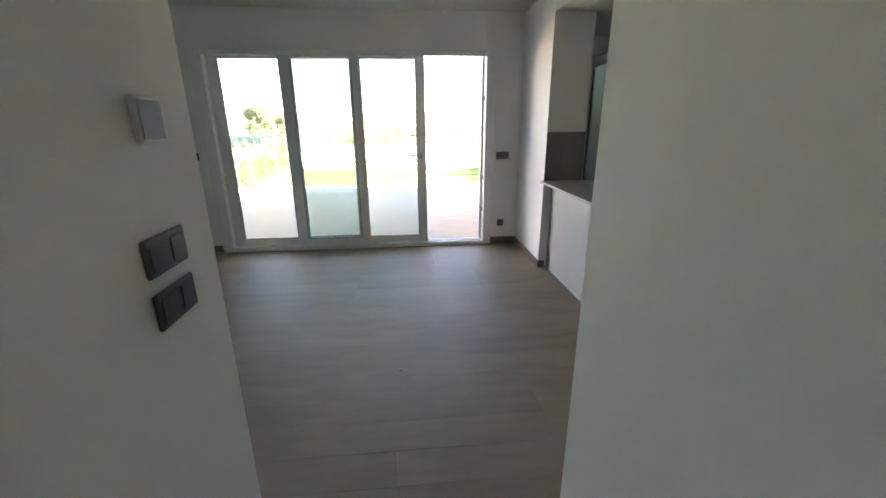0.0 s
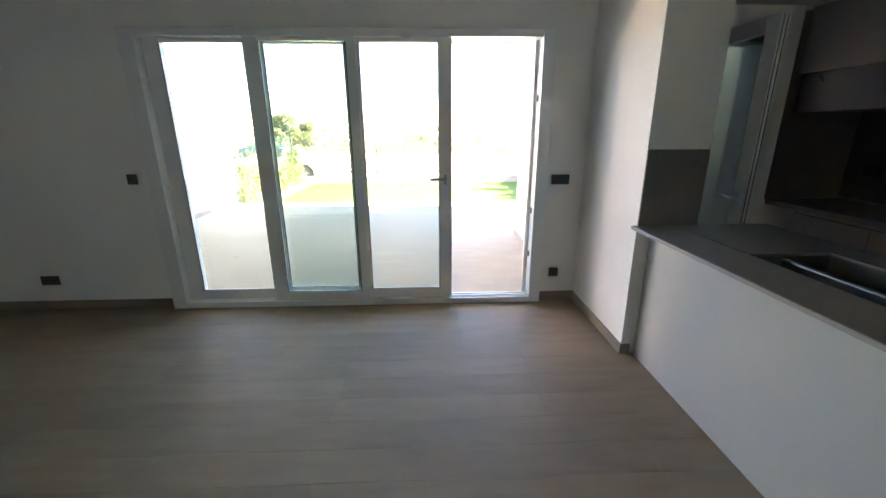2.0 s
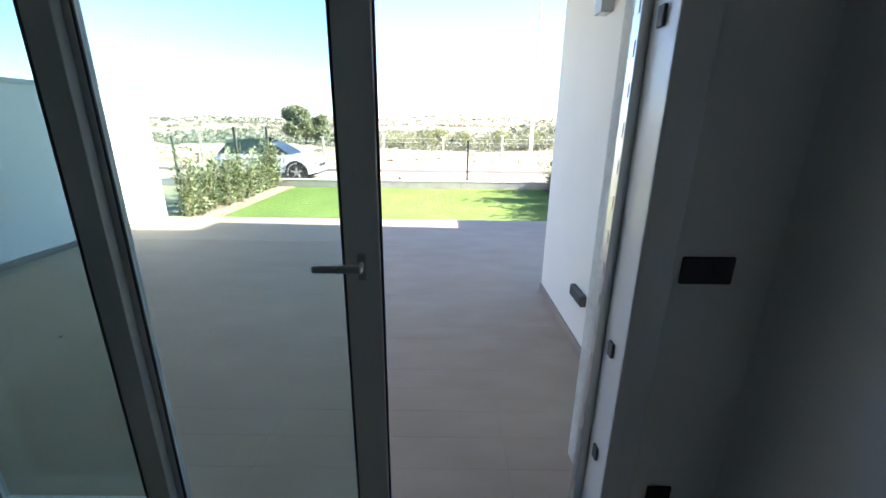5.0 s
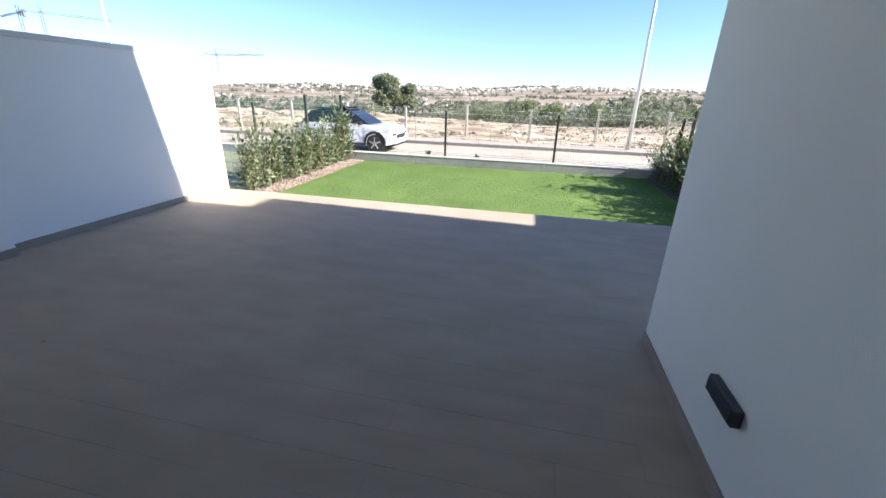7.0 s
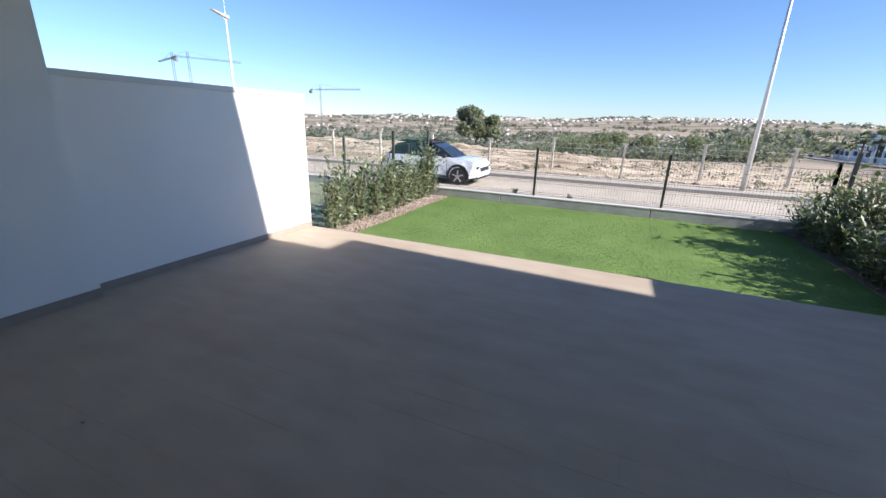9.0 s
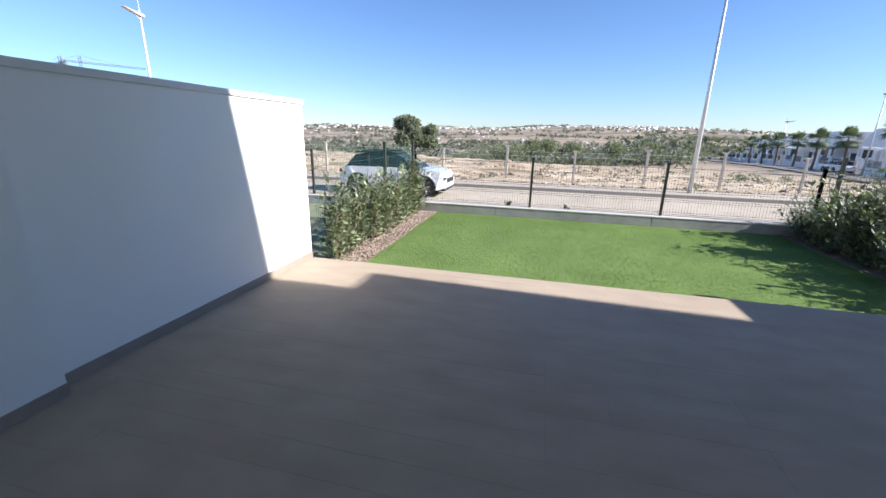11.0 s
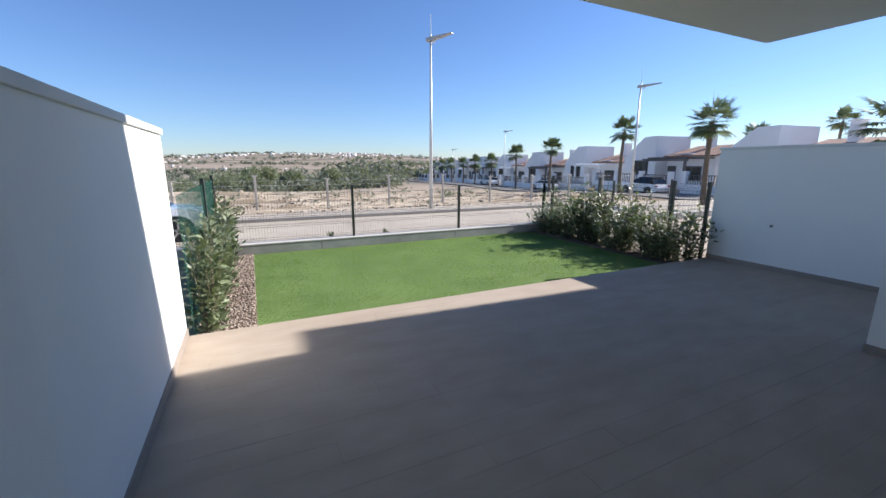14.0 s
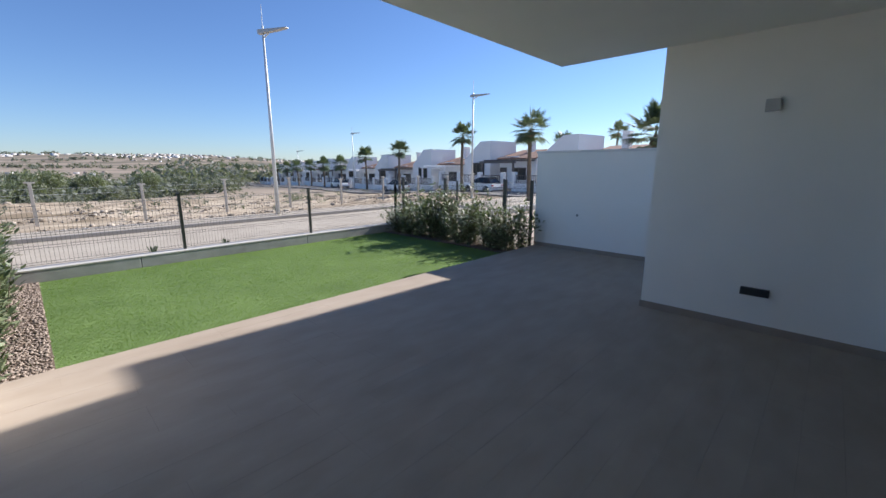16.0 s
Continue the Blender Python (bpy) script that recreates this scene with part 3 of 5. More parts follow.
# ---- bar and kitchen ----
def plate(label, at, rz, w, h, gangs, group="", kind="socket"):
    t = thing(kind, label, kind, at, rz, group)
    part("plate", bm_box((-w / 2, -0.011, -h / 2), (w / 2, 0, h / 2), 0.006, 3), "socket", t)
    g = w / gangs
    for i in range(gangs):
        cx = -w / 2 + g * (i + 0.5)
        if kind == "socket":
            part("outlet", join(bm_cyl((cx, -0.0125, 0), (cx, -0.0112, 0), 0.021, n=20),
                                bm_cyl((cx - 0.010, -0.0135, 0), (cx - 0.010, -0.0126, 0), 0.003, n=8), bm_cyl((cx + 0.010, -0.0135, 0), (cx + 0.010, -0.0126, 0), 0.003, n=8)), "socket_in", t)
        else:
            part("rocker", bm_box((cx - g / 2 + 0.010, -0.015, -h / 2 + 0.014), (cx + g / 2 - 0.010, -0.0112, h / 2 - 0.014), 0.002), "socket", t)
    return t


plate("double anthracite wall plate on the white wall by the glass door", (-0.20, 0, 1.115), 0, 0.155, 0.085, 2, "wall plates", "switch")
plate("anthracite power socket low on the white wall", (-0.20, 0, 0.265), 0, 0.085, 0.085, 1, "power sockets")
plate("double anthracite power socket low on the white wall", (-4.70, 0, 0.27), 0, 0.16, 0.085, 2, "power sockets")
plate("single anthracite switch on the white wall beside the glass door", (-3.80, 0, 1.15), 0, 0.085, 0.085, 1, "wall plates", "switch")
plate("double anthracite switch plate on the passage wall", (-1.94, -4.078, 1.251), 90, 0.152, 0.083, 2, "wall plates", "switch")
plate("anthracite plate with rotary control on the passage wall", (-1.94, -4.078, 1.134), 90, 0.152, 0.083, 2, "wall plates", "switch")
th = thing("thermostat", "small white room thermostat on the passage wall", "thermostat", (-1.94, -4.04, 1.522), 90)
part("case", bm_box((-0.047, -0.013, -0.047), (0.047, 0, 0.047), 0.005, 3), "plastic_white", th)
part("screen", bm_box((-0.038, -0.0150, -0.038), (0.038, -0.0132, 0.038), 0.0008), "display", th, "blue-grey display")

bar = thing("kitchen_bar", "white breakfast bar unit under a brown stone worktop", "kitchen counter")
part("front", bm_box((0.085, -2.69, 0.0), (0.105, -0.996, 0.911), 0.002), "bar_front_shaded", bar)
part("end_panel", bm_box((0.106, -2.69, 0.0), (0.74, -2.67, 0.911), 0.002), "taupe", bar, "taupe wood-effect end panel")
part("body", bm_box((0.106, -2.669, 0.10), (0.72, -0.996, 0.70), 0.002), "taupe", bar)
top = thing("worktop", "brown speckled stone worktop with an undermounted sink", "worktop")
sx0, sx1, sy0, sy1 = 0.24, 0.66, -2.24, -1.62
part("slab", join(bm_box((-0.04, -2.77, 0.912), (sx0, -0.982, 0.934), 0.003), bm_box((sx1, -2.77, 0.912), (0.86, -0.982, 0.934), 0.003),
                  bm_box((sx0, -2.77, 0.912), (sx1, sy0, 0.934)), bm_box((sx0, sy1, 0.912), (sx1, -0.982, 0.934))), "stone_top", top)
part("edge", join(bm_box((-0.044, -2.77, 0.914), (-0.0405, -0.99, 0.932)), bm_box((-0.04, -2.774, 0.914), (0.86, -2.7705, 0.932))), "stone_edge", top, "paler polished stone edge")
sk = thing("sink", "dark stainless steel sink set into the stone worktop", "sink")
part("bowl", join(bm_box((sx0, sy0, 0.74), (sx1, sy1, 0.745)), bm_box((sx0 + 0.001, sy0, 0.745), (sx0 + 0.008, sy1, 0.924)), bm_box((sx1 - 0.008, sy0, 0.745), (sx1 - 0.001, sy1, 0.924)),
                  bm_box((sx0 + 0.008, sy0 + 0.001, 0.745), (sx1 - 0.008, sy0 + 0.008, 0.924)), bm_box((sx0 + 0.008, sy1 - 0.008, 0.745), (sx1 - 0.008, sy1 - 0.001, 0.924))), "steel_dark", sk)
part("divider", bm_box((0.395, sy0 + 0.01, 0.746), (0.425, sy1 - 0.01, 0.915), 0.01), "steel_dark", sk)
structure("splashback_pier", bm_box((0.0, -0.992, 0.935), (0.39, -0.981, 1.41), 0.001), "splash", "grey-brown stone upstand on the pier above the worktop", "splashback")

for i in range(5):
    y1 = -0.25 - i * 0.62
    cab = thing("base_cabinet", ("taupe handleless kitchen base cabinet against the wall" if i < 2 else "kitchen base cabinet with black glass fronts"), "kitchen cabinet", (1.72, y1, 0), 0, "kitchen base cabinets")
    part("body", bm_box((0.02, -0.618, 0.10), (0.62, -0.002, 0.885)), "taupe", cab)
    part("plinth", bm_box((0.07, -0.618, 0), (0.085, -0.002, 0.10)), "taupe", cab)
    for a, b in ((0.11, 0.48), (0.485, 0.85)):
        part("drawer", bm_box((0, -0.616, a), (0.019, -0.004, b), 0.002), "taupe" if i < 2 else "black_glass", cab)
ct = thing("worktop", "dark polished stone worktop along the kitchen wall", "worktop")
part("slab", bm_box((1.67, -3.38, 0.886), (RIGHT - 0.002, -0.004, 0.925), 0.003), "dark_splash_veiled", ct)
hob = thing("hob", "black glass hob set on the worktop", "hob")
part("plate", bm_box((1.78, -2.05, 0.926), (2.25, -1.45, 0.931), 0.002), "black_glass", hob)
structure("splashback_return", bm_box((1.66, -0.0035, 0.926), (RIGHT - 0.013, -0.0005, 2.42)), "dark_splash_veiled", "dark stone splashback returning on the end wall", "splashback")
structure("splashback_kitchen", bm_box((RIGHT - 0.012, -3.4, 0.926), (RIGHT - 0.001, -0.004, 1.965)), "dark_splash_veiled", "dark stone splashback behind the worktop", "splashback")
for i in range(5):
    y1 = -0.02 - i * 0.66
    cab = thing("wall_cabinet", "dark taupe handleless kitchen wall cabinet under the ceiling", "kitchen cabinet", (1.70, y1, 0), 0, "kitchen wall cabinets")
    part("body", bm_box((0.02, -0.658, 1.97), (RIGHT - 1.702, -0.002, 2.43)), "taupe_veiled", cab)
    part("door", bm_box((0, -0.656, 1.955), (0.019, -0.004, 2.435), 0.002), "taupe_veiled", cab)
hd = thing("extractor_hood", "black glass extractor hood under the wall cabinets", "extractor hood")
part("body", bm_box((1.74, -3.0, 1.66), (RIGHT - 0.013, -0.03, 1.953), 0.003), "black_glass", hd)
part("front_panel", bm_box((1.72, -3.0, 1.655), (1.739, -0.03, 1.953), 0.003), "black_glass", hd)
part("filter", bm_box((1.85, -2.2, 1.65), (2.2, -1.2, 1.6595), 0.002), "steel", hd, "brushed steel grease filter")
plate("dark power socket above the kitchen worktop", (2.336, -0.25, 1.18), -90, 0.16, 0.085, 2, "power sockets")
for x, y in ((0.75, -1.5), (0.75, -2.9), (1.3, -0.5)):
    dl = thing("downlight", "round recessed ceiling downlight, switched off", "ceiling light", (x, y, 2.46), 0, "kitchen downlights")
    part("trim_ring", bm_cyl((0, 0, -0.006), (0, 0, -0.001), 0.05, n=24), "frame_white", dl)
    part("lens", bm_cyl((0, 0, -0.009), (0, 0, -0.0065), 0.036, n=24), "emit_off", dl)

# ---- on the terrace walls ----
wl = thing("wall_light", "small square grey up-and-down wall light", "wall light", (0.0, 1.57, 2.21))
part("body", bm_box((-0.075, -0.055, -0.055), (-0.001, 0.055, 0.055), 0.003), "lamp_grey", wl)
part("lens", bm_box((-0.06, -0.04, -0.058), (-0.015, 0.04, -0.0555)), "emit_off", wl)
vt = thing("outdoor_socket", "long dark weatherproof wall socket low on the rendered wall", "outdoor socket", (0.0, 1.485, 0.385))
part("cover", bm_box((-0.04, -0.12, -0.04), (-0.001, 0.12, 0.04), 0.006, 3), "socket", vt)
part("lid", bm_box((-0.046, -0.11, -0.032), (-0.0405, 0.11, 0.032), 0.003), "socket_in", vt)
hs = thing("tap_outlet", "small dark capped water outlet on the garden wall", "tap", (GARDEN_R, 4.63, 0.69))
part("cap", bm_cyl((-0.02, 0, 0), (-0.001, 0, 0), 0.026, n=16), "lamp_grey", hs)
part("stub", bm_cyl((-0.05, 0, 0), (-0.0205, 0, 0), 0.012, n=12), "car_black", hs)
for x, y in ((-1.48, -2.74), (-3.83, 1.55)):
    pb = thing("stone_chip", "small chip of stone lying on the terrace tiles" if x < -3 else "small crumb of plaster on the living room floor", "pebble", (x, y, TZ if x < -3 else 0.0))
    part("chip", bm_box((-0.012, -0.008, 0), (0.01, 0.01, 0.01), 0.003), "gravel", pb)

# ---- garden ----
lawn = structure("lawn", bm_box((-5.07, TERR_EDGE, LAWN_Z - 0.028), (GARDEN_R + 0.0, 9.865, LAWN_Z)), "lawn", "bright green artificial turf", "lawn")
structure("lawn_neighbour", bm_box((-12, TERR_EDGE, LAWN_Z - 0.028), (GARDEN_L - 0.01, 9.865, LAWN_Z)), "lawn_dull", "dull green turf of the neighbouring garden", "lawn")
structure("lawn_neighbour", bm_box((GARDEN_R + 0.01, TERR_EDGE, LAWN_Z - 0.028), (GARDEN_R + 14, 9.865, LAWN_Z)), "gravel", "bare gravelly ground of the neighbouring plot", "ground")
rng = np.random.default_rng(4)


def grass(count, x0, x1, y0, y1, z, h):
    x, y = rng.uniform(x0, x1, count), rng.uniform(y0, y1, count)
    a = rng.uniform(0, 2 * np.pi, count)
    hh = h * rng.uniform(0.75, 1.1, count)
    w = 0.004
    lean = rng.normal(0, 0.012, (count, 2)) + np.array([0.004, -0.004])
    p = np.stack([np.stack([x - w * np.cos(a), y - w * np.sin(a), np.full(count, z)], -1),
                  np.stack([x + w * np.cos(a), y + w * np.sin(a), np.full(count, z)], -1),
                  np.stack([x + lean[:, 0], y + lean[:, 1], z + hh], -1)], 1)
    return p.reshape(-1, 3), np.arange(count * 3).reshape(-1, 3)


gv_, gf_ = grass(230000, -5.07, GARDEN_R - 0.05, TERR_EDGE + 0.005, 9.86, LAWN_Z - 0.001, 0.009)
tagged(raw("turf_blades", gv_, gf_, "blade"), "dense short blades of artificial turf", "grass", kind="stuff")

# gravel bed: small lumpy stones
ico = bmesh.new()
bmesh.ops.create_icosphere(ico, subdivisions=1, radius=1)
iv = np.array([v.co[:] for v in ico.verts])
ic = np.array([[v.index for v in f.verts] for f in ico.faces])
ico.free()


def stones(name, count, x0, x1, y0, y1, z, size, label):
    V, F = [], []
    for k in range(count):
        s = size * rng.uniform(0.5, 1.4)
        sc = np.array([s * rng.uniform(0.8, 1.4), s * rng.uniform(0.7, 1.1), s * rng.uniform(0.5, 0.8)])
        a = rng.uniform(0, 6.28)
        v = iv * (1 + rng.uniform(-0.18, 0.18, (12, 1))) * sc
        v = np.stack([v[:, 0] * np.cos(a) - v[:, 1] * np.sin(a), v[:, 0] * np.sin(a) + v[:, 1] * np.cos(a), v[:, 2]], -1)
        V.append(v + [rng.uniform(x0, x1), rng.uniform(y0, y1), z + s * 0.3])
        F.append(ic + 12 * k)
    return tagged(raw(name, np.concatenate(V), np.concatenate(F), "gravel"), label, "gravel", kind="stuff")


structure("gravel_bed", bm_box((GARDEN_L, TERR_EDGE, LAWN_Z - 0.028), (-5.071, 9.865, LAWN_Z + 0.005)), "soil", "brown earth under the gravel strip", "ground")
stones("gravel", 6500, GARDEN_L, -5.08, TERR_EDGE + 0.01, 9.85, LAWN_Z + 0.01, 0.013, "reddish-brown gravel mulch in the planting strip")
structure("planting_bed", bm_box((1.75, TERR_EDGE + 0.02, LAWN_Z + 0.001), (GARDEN_R, 9.864, LAWN_Z + 0.012)), "soil", "dark earth under the hedge", "ground")


def bush(seed, h, w):
    """One laurel-like shrub: bare stems from the ground and long upright leaves in tufts."""
    r = np.random.default_rng(seed)
    t = thing("shrub", "young evergreen shrub with long glossy leaves", "shrub")
    stems, V, F = [], [], []
    for k in range(13):
        a = r.uniform(0, 6.28)
        lean = r.uniform(0.15, 0.9) * w
        tall = r.uniform(0.6, 1.22)
        p0 = Vector((r.normal(0, 0.04), r.normal(0, 0.04), 0))
        p1 = p0 + Vector((math.cos(a) * lean * 0.5, math.sin(a) * lean * 0.5, h * 0.5 * tall))
        p2 = p1 + Vector((math.cos(a) * lean * 0.5, math.sin(a) * lean * 0.5, h * 0.5 * tall))
        stems += [bm_cyl(p0, p1, 0.009, 0.006, 6, False), bm_cyl(p1, p2, 0.006, 0.003, 6, False)]
        for j in range(38):
            f = r.uniform(0.04, 1.0)
            c = p0.lerp(p1, f * 2) if f < 0.5 else p1.lerp(p2, f * 2 - 1)
            az, el = r.uniform(0, 6.28), r.uniform(-0.25, 1.1)
            L, W = r.uniform(0.085, 0.15), r.uniform(0.019, 0.034)
            c = c + Vector((math.cos(az), math.sin(az), 0)) * r.uniform(0.0, 0.10 + 0.14 * max(0.0, 0.5 - f))
            d = Vector((math.cos(az) * math.cos(el), math.sin(az) * math.cos(el), math.sin(el)))
            s = d.cross(Vector((0, 0, 1))).normalized()
            s = (s + Vector(r.normal(0, 0.3, 3))).normalized()
            up = s.cross(d)
            b = len(V)
            V += [c, c + d * L * 0.45 + s * W + up * 0.004, c + d * L, c + d * L * 0.45 - s * W + up * 0.004]
            F += [(b, b + 1, b + 2), (b, b + 2, b + 3)]
    part("stem", join(*stems), "stem", t)
    lf = raw("foliage", [tuple(v) for v in V], F, "leaf")
    lf.parent = t
    return t


kinds = [bush(11, 0.98, 0.55), bush(12, 1.08, 0.62), bush(13, 0.85, 0.55)]
slim = [bush(21, 1.0, 0.2), bush(22, 1.08, 0.24), bush(23, 0.92, 0.2)]
spots = [(-5.55, 5.93 + 0.39 * i, 0) for i in range(11)] + [(2.27, 5.74 + 0.32 * i, 1) for i in range(14)] + [(1.95, 6.0 + 0.44 * i, 1) for i in range(9)]
for i, (x, y, side) in enumerate(spots):
    src = kinds[i % 3] if side else slim[i % 3]
    lab = "leafy evergreen shrub planted in gravel along the fence" if side == 0 else "glossy evergreen shrub in the hedge by the lawn"
    s = random.uniform(0.88, 1.08) * (0.90 if side else 1.0)
    m = pose(x + random.uniform(-0.05, 0.05), y + random.uniform(-0.08, 0.08), LAWN_Z, 0, 0, random.uniform(0, 360))
    ob = copy_thing(src, m)
    ob.scale = (s * (1.05 if side else 0.8 if i < 2 else 1.0), s * (1.15 if side else 0.8 if i < 2 else 1.0), s * (random.uniform(0.7, 1.28) if side else random.uniform(0.8, 1.12)) * (1.04 if side else 1.0))
    tagged(ob, lab, "shrub", "hedge in gravel" if side == 0 else "hedge by the lawn")
for k in kinds + slim:
    for o in list(k.children):
        bpy.data.objects.remove(o)
    bpy.data.objects.remove(k)


# ---- fence ----
def fence_run(label, posts, hpost, hmesh, base, group, square=0.05, wire="fence", pitch=0.055, open_end=0):
    """Posts with a welded wire panel between each pair; wires are thin square rods."""
    t = thing("fence", label, "fence", (0, 0, 0), 0, group)
    for x, y in posts[:len(posts) - open_end]:
        p = part("post", join(bm_box((x - square / 2, y - square / 2, base), (x + square / 2, y + square / 2, base + hpost), 0.003),
                              bm_box((x - square / 2 - 0.004, y - square / 2 - 0.004, base + hpost), (x + square / 2 + 0.004, y + square / 2 + 0.004, base + hpost + 0.012), 0.003)), "fence", t)
    for (xa, ya), (xb, yb) in zip(posts, posts[1:]):
        a, b = Vector((xa, ya, 0)), Vector((xb, yb, 0))
        L = (b - a).length
        d = (b - a).normalized()
        V, F = [], []
        side = Vector((-d.y, d.x, 0))

        def rod(p, q, r):
            ax = (q - p).normalized()
            s1 = side * r
            s2 = ax.cross(side) * r
            k = len(V)
            V.extend([p + s1, p + s2, p - s1, p - s2, q + s1, q + s2, q - s1, q - s2])
            F.extend([(k + i, k + (i + 1) % 4, k + 4 + (i + 1) % 4, k + 4 + i) for i in range(4)])
        n = int(L / pitch)
        for i in range(1, n):
            p = a + d * (L * i / n)
            rod(p + Vector((0, 0, base + 0.03)), p + Vector((0, 0, base + hmesh)), 0.0018)
        zs = [0.04, 0.08, 0.30, 0.34, hmesh * 0.5, hmesh * 0.5 + 0.04, hmesh - 0.20, hmesh - 0.03]
        for z in zs:
            rod(a + Vector((0, 0, base + z)), b + Vector((0, 0, base + z)), 0.0028)
        pn = raw("panel", [tuple(v) for v in V], F, wire)
        pn.parent = t
        tagged(pn, kind="stuff")
    return t


fence_run("dark green welded-mesh garden fence on the low concrete wall", [(-5.66 + 2.665 * i, FENCE_Y) for i in range(0, 4)], 1.07, 1.0, 0.062, "garden fences")
fence_run("dark green welded-mesh fence along the neighbouring gardens", [(2.335 + 2.665 * i, FENCE_Y) for i in range(0, 6)], 1.1, 1.0, 0.062, "garden fences")
fence_run("dark green welded-mesh fence along the neighbouring garden", [(-5.66 - 2.665 * i, FENCE_Y) for i in range(0, 3)], 1.1, 1.0, 0.062, "garden fences")
fence_run("dark green welded-mesh dividing fence behind the shrubs", [(-5.66, FENCE_Y - 0.2), (-5.66, 8.15), (-5.66, 5.66)], 1.57, 1.5, LAWN_Z, "dividing fences", wire="screen_green", pitch=0.045, open_end=1)
fence_run("dark green dividing fence behind the hedge", [(2.47, FENCE_Y - 0.2), (2.47, 8.2), (2.47, 6.33), (2.47, 5.65)], 1.49, 1.35, LAWN_Z, "dividing fences", square=0.055)
for x, y in ((-3.49, 10.22), (-2.21, 10.22)):
    wd = thing("weed", "tiny dark weed at the foot of the garden fence", "plant", (x, y, -0.1))
    r_ = np.random.default_rng(int(abs(x) * 100))
    V, F = [], []
    for k in range(26):
        a, h_, l_ = r_.uniform(0, 6.28), r_.uniform(0.1, 0.26), r_.uniform(0.02, 0.09)
        q = len(V)
        V += [(0, 0, 0), (math.cos(a) * l_ + 0.01, math.sin(a) * l_, h_), (math.cos(a) * l_ - 0.012, math.sin(a) * l_, h_ + 0.01)]
        F.append((q, q + 1, q + 2))
    o = raw("foliage", V, F, "leaf")
    o.parent = wd
# white concrete posts with wire along the building land
pf = thing("wire_fence", "pale concrete posts with wire netting around the building land", "fence")
for i in range(-9, 9):
    x = -4.8 + i * 3.75
    y = 25.0 + 0.04 * x
    z = float(height(x, y))
    part("post", join(bm_box((x - 0.06, y - 0.06, z - 0.1), (x + 0.06, y + 0.06, z + 1.75), 0.01)), "concrete_post", pf)
    part("cross_arm", bm_box((x - 0.17, y - 0.04, z + 1.751), (x + 0.17, y + 0.04, z + 1.82), 0.008), "concrete_post", pf)
for z in (0.4, 0.9, 1.35, 1.6):
    part("wire", bm_cyl((-38.5, 23.46, -0.88 + z), (25.2, 26.0, -0.88 + z), 0.0035, n=4), "galv", pf)


# rubble and clods on the building land
def rubble(name, count, label):
    r = np.random.default_rng(51)
    V, F = [], []
    for k in range(count):
        x, y = r.uniform(-34, 24), 21.8 + 24 * r.random() ** 1.5
        if r.random() < 0.5:
            y = float(r.choice([23.4, 27.5, 33.0])) + 0.35 * math.sin(x * 0.6) + r.normal(0, 0.35)
        sz = r.uniform(0.02, 0.085) * (2.0 if r.random() < 0.05 else 1.0)
        sc = np.array([sz * r.uniform(0.8, 1.6), sz, sz * r.uniform(0.45, 0.8)])
        V.append(iv * (1 + r.uniform(-0.22, 0.22, (12, 1))) * sc + [x, y, float(height(x, y)) + sz * 0.15])
        F.append(ic + 12 * k)
    return tagged(raw(name, np.concatenate(V), np.concatenate(F), "rubble"), label, "stones", kind="stuff")


rubble("rubble", 5200, "pale clods and broken stones strewn over the building land")


# ---- street lamps ----
def street_lamp(x, y, h, arm, lab, z0=None, rz=0, mast=0.9):
    z0 = float(height(x, y)) if z0 is None else z0
    t = thing("street_lamp", lab, "street lamp", (x, y, z0), rz, "street lamps")
    part("base_plate", bm_box((-0.2, -0.2, 0), (0.2, 0.2, 0.04), 0.01), "galv", t)
    part("pole", bm_cyl((0, 0, 0.02), (0, 0, h), 0.10, 0.045, 14), "galv", t, smooth=True)
    part("spike", bm_cyl((0, 0, h), (0, 0, h + mast), 0.02, 0.012, 8), "galv", t)
    part("arm", bm_cyl((0, 0, h - 0.5), (arm * 0.35, 0, h - 0.22), 0.03, 0.025, 8), "galv", t)
    hd_ = bm_prism([(-0.22, -0.09), (arm * 0.45, -0.07), (arm, -0.015), (arm, 0.015), (arm * 0.4, 0.05), (-0.22, 0.09)], "z", -0.11, 0.11)
    hd_.transform(Matrix.Translation((0, 0, h - 0.22)) @ Matrix.Rotation(radians(-4), 4, "Y") @ Matrix.Rotation(radians(90), 4, "X"))
    part("head", hd_, "lamp_grey", t)
    return t


street_lamp(3.6, 20.7, 8.75, 1.25, "tall pale galvanised street lamp beside the building land", -0.88, -58)
street_lamp(-23.9, 20.0, 8.3, 1.25, "tall pale galvanised street lamp along the road", -0.88, -75)
street_lamp(20.2, 22.0, 8.1, 1.3, "galvanised street lamp by the villas", None, -62)
street_lamp(33.2, 58.0, 9.2, 1.5, "galvanised street lamp at the villa street", None, -62)
street_lamp(39.8, 90.0, 8.0, 1.7, "galvanised street lamp far along the villa street", None, -62)


